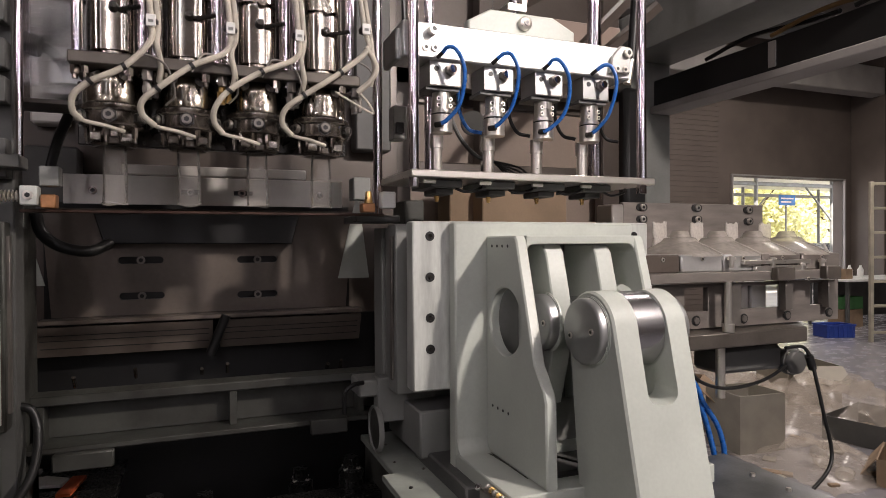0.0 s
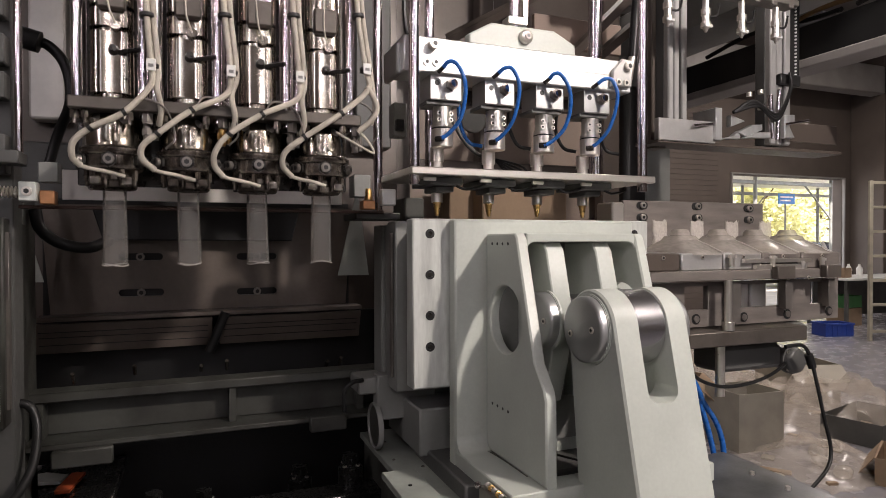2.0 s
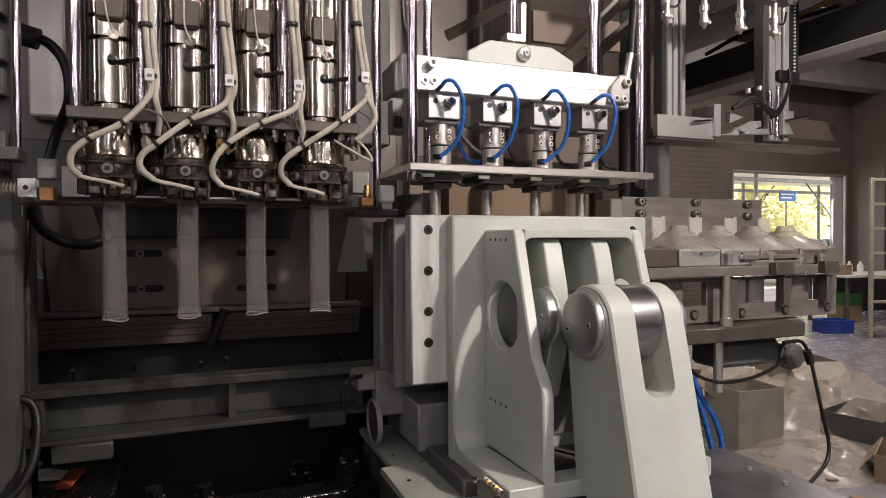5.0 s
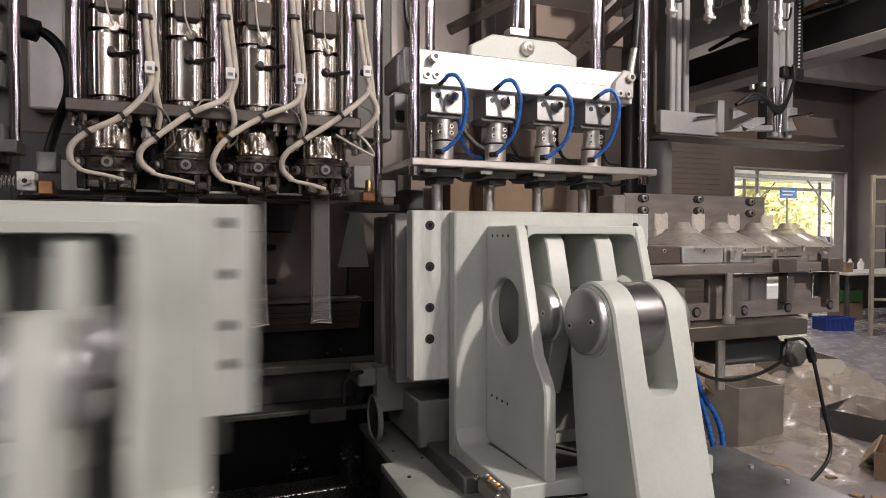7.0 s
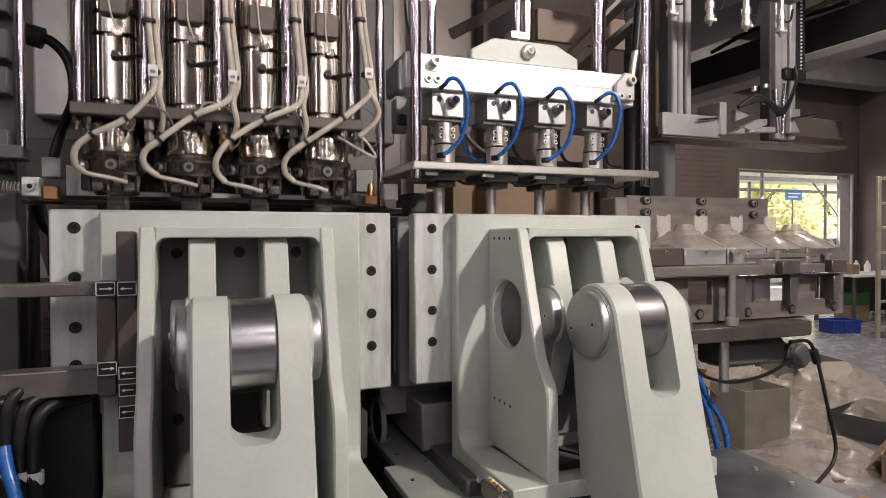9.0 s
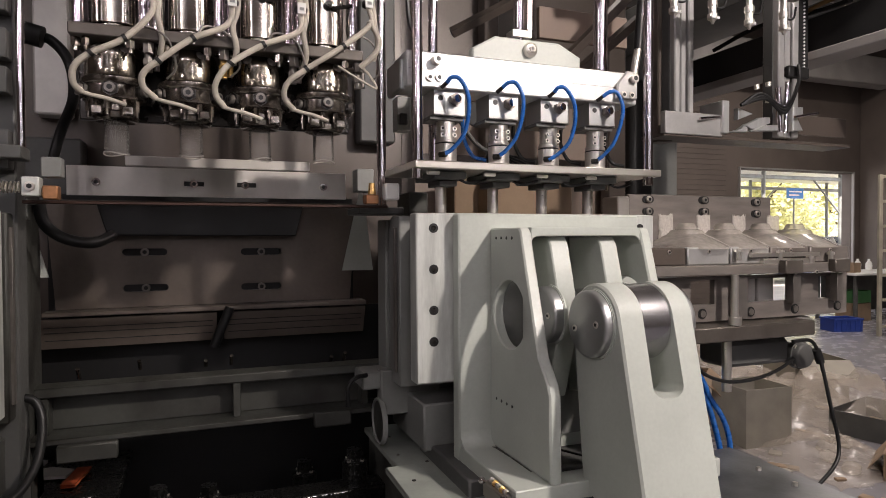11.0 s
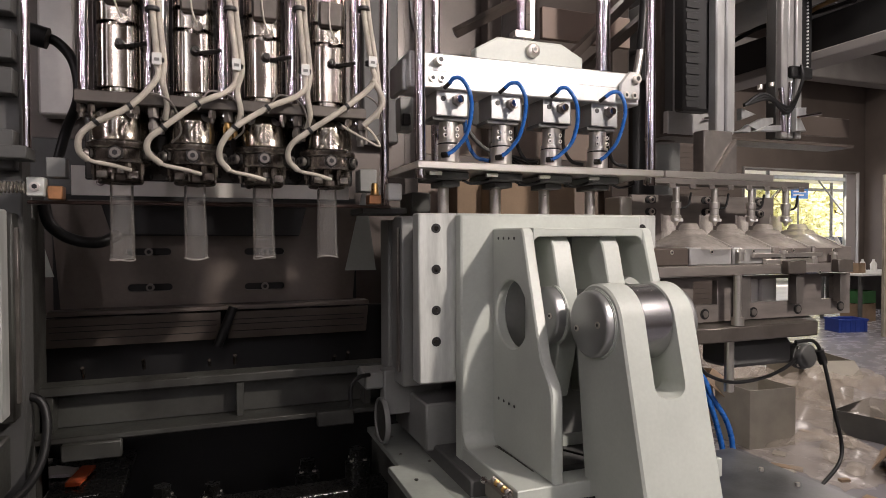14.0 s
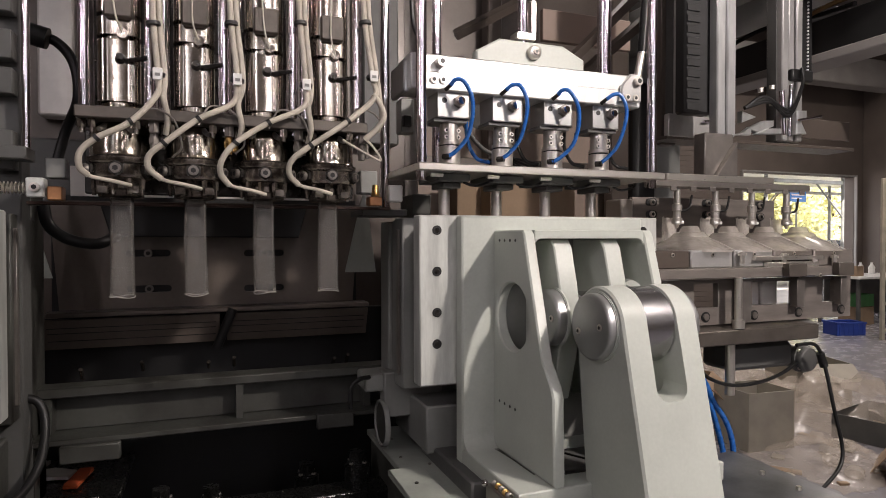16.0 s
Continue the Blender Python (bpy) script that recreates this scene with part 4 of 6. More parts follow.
# ---- blow station ----
def blow_block():
    top = thing("blow_pin_unit", (0.634, 1.2, 1.74), "bright aluminium block with four blow pins and blue air tubes", "blow pin unit")
    bm = mesh()
    box(bm, 0.367, 0.905, 1.15, 1.235, 1.741, 1.811, 0.003)
    block = part("cross_block", bm, ALU, top, "milled aluminium cross block")
    bm = mesh()
    box(bm, 0.372, 0.900, 1.1492, 1.1505, 1.7757, 1.7762, 0)
    part("joint_line", bm, STEEL_DULL, block)
    for u, v, r in SCREWS:
        socket_bolt(block, (u, 1.15, v), r, mat=STEEL, proud=0.004 if r < 0.009 else 0.018)
    bm = mesh()
    box(bm, 0.359, 0.372, 1.17, 1.26, 1.738, 1.80, 0.003)
    part("end_block", bm, SATIN, top)
    # end plate with rounded corner
    bm = mesh()
    prism(bm, [(0.844, 1.750), (0.849, 1.785), (0.873, 1.812), (0.898, 1.810), (0.898, 1.752)], "Y", 1.138, 1.149, 0.002)
    plate = part("end_plate", bm, ALU_DULL, top)
    for u, v, r in ((0.886, 1.795, 0.010), (0.861, 1.759, 0.0075), (0.882, 1.759, 0.0075)):
        socket_bolt(plate, (u, 1.138, v), r, mat=STEEL, proud=0.010 if r > 0.009 else 0.003)
    # hanger plate, its washer and the piston rod
    bm = mesh()
    prism(bm, [(0.520, 1.80), (0.520, 1.839), (0.572, 1.868), (0.724, 1.868), (0.778, 1.842), (0.778, 1.80)], "Y", 1.18, 1.205, 0.003)
    hanger = part("hanger_plate", bm, PAINT, top, "pale painted hanger plate")
    c = (0.651, 1.180, 1.845)
    bm = mesh()
    lathe(bm, c, [(0.0, -0.013), (0.009, -0.013), (0.0135, -0.011), (0.015, -0.008), (0.015, 0.0)], 26, "Y")
    bmesh.ops.recalc_face_normals(bm, faces=bm.faces)
    w = part("washer", bm, STEEL, hanger)
    socket_bolt(w, (c[0], c[1] - 0.012, c[2]), 0.007, mat=STEEL_DULL, proud=0.004)
    bm = mesh()
    rod(bm, (0.633, 1.193, 1.84), (0.633, 1.193, 2.6), 0.0115, seg=20)
    part("piston_rod", bm, CHROME, top)
    bm = mesh()
    box(bm, 0.611, 0.657, 1.178, 1.21, 1.871, 1.887, 0.002)
    box(bm, 0.648, 0.661, 1.183, 1.20, 1.888, 1.958, 0.002)
    part("rod_lock", bm, STEEL, top)
    for i in range(4):
        x = 0.463 + 0.12 * i
        bm = mesh()
        z0, z1 = 1.691, 1.743
        prism(bm, [(x - 0.036, 1.16), (x + 0.030, 1.16), (x + 0.040, 1.172), (x + 0.040, 1.225), (x - 0.036, 1.225)], "Z", z0, z1, 0.002)
        head = part("clamp_block", bm, SATIN, top)
        bm = mesh()
        rod(bm, (x + 0.008, 1.16, z1 - 0.020), (x + 0.008, 1.15, z1 - 0.020), 0.0125, seg=6)
        nut = part("nut", bm, STEEL_DULL, head)
        bm = mesh()
        rod(bm, (x + 0.008, 1.15, z1 - 0.020), (x + 0.008, 1.141, z1 - 0.020), 0.0075, seg=16, bevel=0.001)
        part("stud", bm, CHROME, nut)
        bm = mesh()
        rod(bm, (x - 0.022, 1.162, z1 - 0.018), (x - 0.022, 1.1593, z1 - 0.018), 0.0055, seg=12)
        part("hole", bm, BLACK, head)
        bm = mesh()
        box(bm, x - 0.042, x + 0.03, 1.168, 1.225, z0 - 0.008, z0, 0.001)
        part("shim", bm, PAINT_DARK, head)
        # air cylinder with collar, grooves and screws
        bm = mesh()
        zt, zb = z0 - 0.008, 1.601
        h = zt - zb
        lathe(bm, (x, 1.19, zb), [(0.0, 0.0), (0.0215, 0.0), (0.0225, 0.001), (0.0225, h * 0.44), (0.0205, h * 0.45), (0.0205, h * 0.48), (0.0222, h * 0.49), (0.0222, h * 0.56), (0.019, h * 0.57), (0.019, h)], 32)
        cyl = part("air_cylinder", bm, STEEL, top, "satin steel air cylinder with black seal ring")
        bm = mesh()
        lathe(bm, (x, 1.19, zb), [(0.0205, h * 0.45), (0.0217, h * 0.455), (0.0217, h * 0.475), (0.0205, h * 0.48)], 28)
        part("seal_ring", bm, BLACK, cyl)
        for sx in (-0.013, 0.013):
            for k in (0.66, 0.82):
                socket_bolt(cyl, (x + sx, 1.19 - 0.0145, zb + h * k), 0.0045, (0, -1, 0), STEEL, 0.004)
        bm = mesh()
        rod(bm, (x, 1.22, 1.49), (x, 1.22, 1.605), 0.0118, seg=20)
        rod(bm, (x, 1.22, 1.575), (x, 1.22, 1.605), 0.0145, seg=20)
        part("blow_pin", bm, STEEL, top, "slim steel blow pin")
        bm = mesh()
        rod(bm, (x, 1.22, 1.462), (x, 1.22, 1.49), 0.0035, 0.009, seg=16)
        part("pin_tip", bm, BRASS, top, "brass pin tip")
        dx = 0.12 * i
        pts = [(0.445, 1.135, 1.750), (0.451, 1.125, 1.758), (0.466, 1.120, 1.755), (0.481, 1.115, 1.725), (0.484, 1.120, 1.687), (0.479, 1.135, 1.649), (0.463, 1.155, 1.624), (0.450, 1.165, 1.615)]
        j = (0.0, 0.004, -0.002, 0.006)[i]
        bm = mesh()
        tube(bm, [(p[0] + dx + j * math.sin(k), p[1], p[2] + 0.3 * j * k * 0.3) for k, p in enumerate(pts)], 0.0042)
        hose = part("air_tube", bm, BLUE_TUBE, top, "glossy blue air tube")
        bm = mesh()
        p = pts[0]
        rod(bm, (p[0] + dx - 0.007, 1.146, p[2] - 0.008), (p[0] + dx + 0.002, 1.133, p[2] + 0.002), 0.0042, seg=10)
        part("fitting", bm, BLACK_STEEL, hose)
        bm = mesh()
        p = pts[-1]
        rod(bm, (p[0] + dx + 0.004, p[1] - 0.002, p[2]), (p[0] + dx - 0.006, p[1] + 0.01, p[2]), 0.006, seg=10)
        part("fitting", bm, BLACK_STEEL, hose)
        bm = mesh()
        tube(bm, [(x + 0.045, 1.21, 1.70), (x + 0.062, 1.24, 1.66), (x + 0.085, 1.245, 1.625), (x + 0.11, 1.23, 1.615)], 0.0042)
        part("air_tube", bm, BLUE_TUBE if i == 0 else RUBBER, top)
    return top


SCREWS = [(0.415, 1.761, 0.008), (0.434, 1.762, 0.008), (0.427, 1.794, 0.010)]


def blow_frame():
    top = thing("blow_station", (0.67, 1.2, 1.58), "steel plate on four chrome columns over the closed mould", "blow station")
    bm = mesh()
    box(bm, 0.373, 0.948, 1.118, 1.33, 1.5805, 1.5955, 0.002)
    part("plate", bm, STEEL, top)
    for x, y, r in ((0.384, 1.135, 0.0105), (0.924, 1.135, 0.0108), (0.478, 1.305, 0.0105), (0.918, 1.305, 0.0175)):
        bm = mesh()
        rod(bm, (x, y, 1.562), (x, y, 2.6), r, seg=28)
        part("column", bm, CHROME, top, "polished chrome column")
        bm = mesh()
        rod(bm, (x, y, 1.568), (x, y, 1.580), r * 0.8, seg=6)
        part("column_nut", bm, STEEL_DULL, top)
    for i in range(4):
        x = 0.463 + 0.12 * i
        bm = mesh()
        box(bm, x - 0.04, x + 0.03, 1.15, 1.27, 1.565, 1.580, 0.002)
        box(bm, x - 0.018, x + 0.022, 1.18, 1.25, 1.553, 1.565, 0.002)
        part("bushing", bm, PAINT_DARK, top, "dark bushing under the plate")
        bm = mesh()
        rod(bm, (x - 0.06, 1.135, 1.574), (x - 0.035, 1.135, 1.574), 0.004, seg=10)
        part("pin", bm, STEEL, top)
        bm = mesh()
        tube(bm, [(x + 0.02, 1.165, 1.565), (x + 0.04, 1.16, 1.558), (x + 0.075, 1.165, 1.566), (x + 0.09, 1.18, 1.575)], 0.003, seg=6)
        part("small_hose", bm, RUBBER, top)
    # hydraulic hose with a steel ferrule
    bm = mesh()
    tube(bm, [(0.965, 1.200, 2.084), (0.956, 1.200, 1.978), (0.948, 1.200, 1.883)], 0.0105, seg=12)
    part("hose", bm, RUBBER, top, "black hydraulic hose with blue print")
    bm = mesh()
    rod(bm, (0.948, 1.200, 1.885), (0.936, 1.200, 1.825), 0.009, seg=14)
    part("ferrule", bm, STEEL, top)
    bm = mesh()
    tube(bm, [(0.433, 1.350, 2.037), (0.436, 1.350, 1.949), (0.451, 1.360, 1.915), (0.479, 1.380, 1.917)], 0.0045, seg=8)
    part("black_cable", bm, RUBBER, top)
    bm = mesh()
    box(bm, 0.412, 0.444, 1.36, 1.40, 1.692, 1.769, 0.002)
    part("valve", bm, PAINT_GREY, top)
    bm = mesh()
    box(bm, 0.414, 0.433, 1.345, 1.36, 1.703, 1.729, 0.002)
    part("valve_plug", bm, BLACK, top)
    # round cover and wires in the shadow behind the pins
    bm = mesh()
    rod(bm, (0.718, 1.600, 1.791), (0.745, 1.660, 1.804), 0.035, seg=24, bevel=0.004)
    tube(bm, [(0.621, 1.550, 1.813), (0.657, 1.550, 1.740), (0.704, 1.550, 1.693), (0.755, 1.550, 1.676)], 0.006, seg=8)
    part("round_motor", bm, PAINT_DARK, top)
    bm = mesh()
    for k in range(5):
        tube(bm, [(0.731, 1.500, 1.673), (0.80 + 0.006 * k, 1.5, 1.62 + 0.008 * k), (0.87, 1.5 + 0.01 * k, 1.63 - 0.006 * k), (0.83, 1.5, 1.60 + 0.004 * k), (0.77, 1.5, 1.61)], 0.003, seg=6)
    part("coiled_wire", bm, RUBBER, top)
    return top


blow_unit = blow_block()
blow_frame()

# ---- machine body behind the moulds ----
def machine_body():
    body = thing("machine_cabinet", (0.0, 2.0, 0), "brownish sheet metal back of the blow moulding machine", "machine body")
    bm = mesh()
    box(bm, -1.6, 0.62, 2.0, 2.03, 0, 3.2, 0.002)
    part("back_sheet", bm, PANEL, body)
    for x0, x1, z0, z1, mat in ((-0.419, -0.333, 1.78, 2.4, ZINC), (0.460, 0.578, 1.75, 2.4, PAINT_DARK), (-0.459, -0.306, 1.5, 1.72, PAINT_DARK)):
        bm = mesh()
        box(bm, x0, x1, 1.93, 1.998, z0, z1, 0.006)
        part("cover", bm, mat, body, "pale grey sheet cover")
    bm = mesh()
    box(bm, -0.5, 0.55, 1.6, 1.66, 2.20, 2.28, 0.004)
    part("cross_bar", bm, PAINT_DARK, body)
    # far side of the machine behind the blow pins: beige cover, dark frame bars
    bm = mesh()
    box(bm, 0.66, 1.62, 2.2, 2.23, 1.98, 2.9, 0.003)
    part("upper_cover", bm, PANEL, body)
    bm = mesh()
    box(bm, 0.66, 1.62, 2.2, 2.23, 0, 1.975, 0.003)
    part("side_cover", bm, material("beige_cover", (0.26, 0.2, 0.16), 0.55, 0, 0.2, 4, 90, 0.06), body)
    for x0, x1, z0, z1, y in ((0.62, 1.6, 2.02, 2.08, 2.1), (0.62, 0.70, 0.0, 2.9, 2.1), (0.98, 1.04, 0.0, 2.9, 2.12), (0.62, 1.6, 1.70, 1.75, 2.12), (1.52, 1.60, 0.0, 2.9, 2.1)):
        bm = mesh()
        box(bm, x0, x1, y, y + 0.06, z0, z1, 0.004)
        part("frame_bar", bm, PANEL, body)


def loose_cartons():
    bm = mesh()
    box(bm, 0.888, 1.219, 1.9, 2.1, 1.2, 1.641, 0.004)
    solo("flat_carton", bm, CARD, "brown cardboard carton standing behind the blow pins", "carton")
    bm = mesh()
    box(bm, 0.801, 0.908, 1.98, 2.1, 1.2, 1.665, 0.004)
    solo("flat_carton", bm, CARD, "brown cardboard carton standing behind the blow pins", "carton")
    bar = thing("roof_truss", (0.9, 1.7, 2.0), "dark diagonal frame bars over the blow station", "frame")
    for a, b in (((0.983, 1.700, 1.924), (1.186, 1.500, 2.175)), ((1.065, 1.700, 1.931), (1.288, 1.500, 2.164)), ((0.721, 1.800, 2.080), (1.022, 1.700, 2.243))):
        bm = mesh()
        rod(bm, a, b, 0.018, seg=4)
        part("bar", bm, PANEL, bar)
    bm = mesh()
    box(bm, 1.001, 1.338, 1.75, 1.77, 2.082, 2.182, 0.002)
    part("sheet", bm, material("pinkish_sheet", (0.27, 0.20, 0.16), 0.6, 0, 0.1, 3, 60, 0.02), bar)


def back_panel():
    p = thing("sloping_panel", (0, 1.75, 1.28), "dark brown sheet metal chute panel with four slotted screws", "panel")
    def slot(cx, cz, w, h):
        r = h / 2
        return disc_points(cx + w / 2 - r, cz, r, 7, -90, 90) + disc_points(cx - w / 2 + r, cz, r, 7, 90, 270)
    spots = [(-0.142, 1.414), (0.143, 1.412), (-0.140, 1.323), (0.143, 1.318)]
    bm = mesh()
    prism(bm, [(-0.36, 1.545), (-0.34, 1.275), (0.385, 1.275), (0.405, 1.545)], "Y", 1.75, 1.758, 0, holes=[slot(x, z, 0.105, 0.018) for x, z in spots])
    sheet = part("sheet", bm, CHUTE, p)
    bm = mesh()
    box(bm, -0.36, 0.40, 1.775, 1.78, 1.25, 1.56, 0)
    part("backing", bm, BLACK, p)
    for x, z in spots:
        socket_bolt(sheet, (x, 1.75, z), 0.010, mat=STEEL_DULL, proud=0.008)
    # black trapezoid slab that stands for the shade of the upper recess
    bm = mesh()
    prism(bm, [(-0.244, 1.538), (0.252, 1.541), (0.229, 1.453), (-0.220, 1.456)], "Y", 1.70, 1.749, 0.003)
    part("recess_shade", bm, BLACK, p, "black slab in place of the shaded recess at the chute's top")
    # folded lower lip and sloping sheets beneath it
    bm = mesh()
    box(bm, -0.36, 0.42, 1.70, 1.752, 1.262, 1.274, 0.002)
    part("lip", bm, CHUTE, p)
    for x0, x1 in ((-0.37, 0.028), (0.046, 0.42)):
        bm = mesh()
        prism(bm, [(1.708, 1.256), (1.738, 1.182), (1.746, 1.186), (1.716, 1.258)], "X", x0, x1, 0.001)
        sheet = part("lower_sheet", bm, CHUTE, p, "brown sloping sheet with scored lines")
        for k in (0.28, 0.46, 0.72):
            y, z = 1.708 + 0.030 * k, 1.256 - 0.074 * k
            bm = mesh()
            rod(bm, (x0 + 0.01, y - 0.0002, z), (x1 - 0.01, y - 0.0002, z), 0.0011, seg=6)
            part("scored_line", bm, BLACK, sheet)
    bm = mesh()
    rod(bm, (0.02, 1.70, 1.17), (0.06, 1.70, 1.27), 0.012, seg=10)
    part("lever", bm, BLACK, p)
    # rear shelf with its bright triangles of folded steel
    bm = mesh()
    box(bm, -0.290, 0.348, 1.62, 1.626, 1.548, 1.616, 0.001)
    strip = part("mounting_strip", bm, ZINC, p, "pale steel strip with screws")
    for x in (-0.230, -0.022, 0.096, 0.289):
        socket_bolt(strip, (x, 1.62, 1.579), 0.009, mat=CHROME, proud=0.006)
    for x in (-0.044, 0.077):
        bm = mesh()
        box(bm, x, x + 0.045, 1.6185, 1.6198, 1.574, 1.585, 0)
        part("slot", bm, BLACK, strip)
    bm = mesh()
    box(bm, -0.179, 0.267, 1.70, 1.72, 1.627, 1.652, 0.002)
    part("rear_rail", bm, ZINC, p, "pale steel rail")
    for x0, x1, xt in ((-0.42, -0.335, -0.40), (0.345, 0.43, 0.40)):
        bm = mesh()
        prism(bm, [(x0, 1.36), (x1, 1.36), (xt, 1.60)], "Y", 1.66, 1.664)
        part("gusset", bm, PAINT, p, "pale triangular gusset")


RUST = material("rust_brown_steel", (0.07, 0.038, 0.028), 0.5, 0.5, 0.3, 20, 120, 0.1)


def front_frame():
    f = thing("cross_member", (0.05, 1.5, 0), "grey painted cross beams of the machine over the dark pit", "machine frame")
    # beams, uprights and small covers: shade is put into their dark paint
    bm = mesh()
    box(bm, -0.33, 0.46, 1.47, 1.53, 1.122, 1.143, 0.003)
    part("top_rail", bm, SHADED_PAINT, f)
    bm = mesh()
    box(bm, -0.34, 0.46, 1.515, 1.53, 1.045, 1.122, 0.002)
    part("web", bm, SHADED_PAINT, f)
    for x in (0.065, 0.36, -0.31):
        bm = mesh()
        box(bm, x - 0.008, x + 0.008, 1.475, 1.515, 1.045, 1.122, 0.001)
        part("stiffener", bm, SHADED_PAINT, f)
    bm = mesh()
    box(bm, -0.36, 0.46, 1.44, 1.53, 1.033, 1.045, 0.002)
    part("lower_flange", bm, SHADED_PAINT, f)
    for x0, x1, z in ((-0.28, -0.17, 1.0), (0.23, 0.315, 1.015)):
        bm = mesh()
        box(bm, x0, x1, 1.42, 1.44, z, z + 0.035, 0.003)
        part("small_cover", bm, SHADED_PAINT, f, "grey sheet cover, darkened for the pit's shade")
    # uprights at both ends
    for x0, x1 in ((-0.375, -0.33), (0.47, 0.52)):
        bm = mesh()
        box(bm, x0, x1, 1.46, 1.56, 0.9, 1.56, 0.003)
        part("upright", bm, SHADED_PAINT, f)
    # knife rail under the die heads
    bm = mesh()
    box(bm, -0.30, 0.37, 1.295, 1.31, 1.512, 1.518, 0.001)
    part("knife_rail", bm, RUST, f, "thin rust-brown rail")
    # outer supports down to the base
    for x in (-0.36, 0.5):
        bm = mesh()
        box(bm, x - 0.03, x + 0.03, 1.5, 1.56, 0.7, 1.05, 0.003)
        part("leg", bm, PAINT_DARK, f)


DECK = material("scuffed_deck_steel", (0.15, 0.155, 0.16), 0.38, 0.4, 0.35, 14, 160, 0.1)


def base():
    b = thing("moulding_machine", (0.3, 1.4, 0), "machine base with guide rails, coloured black for the pit's shade", "machine base")
    # bed, rails, tray and valves are blackened to stand for missing shade
    bm = mesh()
    box(bm, -1.5, 1.16, 0.35, 2.0, 0.0, 0.72, 0.01)
    part("bed", bm, PIT_BLACK, b)
    # two inclined grey beams that carry the carriages
    for x0, x1, y0, y1, z0, z1 in ((-1.5, 1.16, 1.02, 1.10, 0.84, 0.90), (-1.5, 1.16, 1.33, 1.40, 0.84, 0.90)):
        bm = mesh()
        box(bm, x0, x1, y0, y1, z0, z1, 0.004)
        part("guide_rail", bm, PIT_BLACK, b)
    # black sheet added to give the gap below the chute its shaded darkness
    bm = mesh()
    box(bm, -0.6, 0.6, 1.80, 1.82, 0.72, 1.25, 0.003)
    part("rear_shield", bm, BLACK, b)
    bm = mesh()
    box(bm, -0.48, -0.18, 1.50, 1.79, 0.88, 0.90, 0.003)
    part("drip_tray", bm, PIT_BLACK, b, "drip tray coloured black for the pit's shade")
    rng = random.Random(8)
    for k in range(9):
        x = -0.42 + 0.105 * k + 0.02 * rng.random()
        y, z = 1.36 + 0.16 * rng.random(), 0.86 + 0.08 * rng.random()
        bm = mesh()
        rod(bm, (x, y, 0.72), (x, y, z), 0.028, seg=18, bevel=0.004)
        rod(bm, (x, y, z), (x, y, z + 0.025), 0.019, seg=6)
        valve = part("valve_body", bm, PIT_BLACK, b, "hydraulic valve coloured black for the pit's shade")
        for a in (40, 130, 220, 310):
            socket_bolt(valve, (x + 0.021 * math.cos(radians(a)), y + 0.021 * math.sin(radians(a)), z - 0.001), 0.005, (0, 0, 1), STEEL, 0.004)
    for k in range(3):
        bm = mesh()
        q = [rng.random() for _ in range(6)]
        tube(bm, [(-0.6, 1.28 + 0.05 * k, 0.79), (-0.33 + 0.1 * q[0], 1.3 + 0.08 * k, 0.82 + 0.05 * q[1]), (0.05 + 0.1 * q[2], 1.33 + 0.08 * k, 0.80 + 0.05 * q[3]), (0.42, 1.4 + 0.04 * k, 0.80)], 0.009)
        part("hydraulic_hose", bm, RUBBER, b, "oily black hydraulic hose")
    for x, y in ((-0.27, 1.62), (0.0, 1.66), (0.06, 1.66), (0.3, 1.6), (0.335, 1.6), (-0.15, 1.68)):
        bm = mesh()
        rod(bm, (x, y, 1.13), (x, y - 0.02, 1.145 + 0.012 * rng.random()), 0.0045, seg=10)
        part("hose_end", bm, DIE, b, "bright hose fitting")
    # slide block of the closed carriage
    bm = mesh()
    box(bm, 0.44, 0.92, 1.02, 1.30, 0.86, 1.012, 0.004)
    part("slide_block", bm, PAINT_DARK, b)
    bm = mesh()
    box(bm, 0.364, 0.56, 0.50, 1.50, 0.966, 0.980, 0.002)
    deck = part("side_deck", bm, GREY_GREEN, b, "grey-green painted deck plate with oil marks")
    for x, y in ((0.40, 1.40), (0.43, 1.22), (0.385, 1.28)):
        socket_bolt(deck, (x, y, 0.980), 0.004, (0, 0, 1), STEEL_DULL, 0.002)
    # skirt and step bracket use the paint darkened for shade
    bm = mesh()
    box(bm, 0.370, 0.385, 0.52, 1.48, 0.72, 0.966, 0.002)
    part("deck_skirt", bm, SHADED_PAINT, b)
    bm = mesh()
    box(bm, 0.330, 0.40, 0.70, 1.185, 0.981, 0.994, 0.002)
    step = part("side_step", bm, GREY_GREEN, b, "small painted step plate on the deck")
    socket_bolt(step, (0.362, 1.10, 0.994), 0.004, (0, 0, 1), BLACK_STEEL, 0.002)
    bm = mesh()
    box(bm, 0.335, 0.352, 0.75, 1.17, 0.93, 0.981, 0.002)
    part("step_bracket", bm, SHADED_PAINT, b)
    # grey deck beside the closed carriage
    bm = mesh()
    box(bm, 0.86, 1.19, 0.45, 1.16, 0.915, 0.935, 0.003)
    deck = part("deck_plate", bm, DECK, b, "scuffed grey steel deck plate with bolts")
    for x, y in ((1.13, 1.02), (1.13, 0.93), (1.09, 0.80)):
        rodm = mesh()
        rod(rodm, (x, y, 0.935), (x, y, 0.942), 0.0055, seg=6)
        part("bolt", rodm, STEEL, deck)
    bm = mesh()
    box(bm, 0.88, 1.165, 0.46, 1.2, 0.70, 0.915, 0.003)
    part("deck_support", bm, PAINT_DARK, b)


machine_body()
loose_cartons()
back_panel()
front_frame()
base()

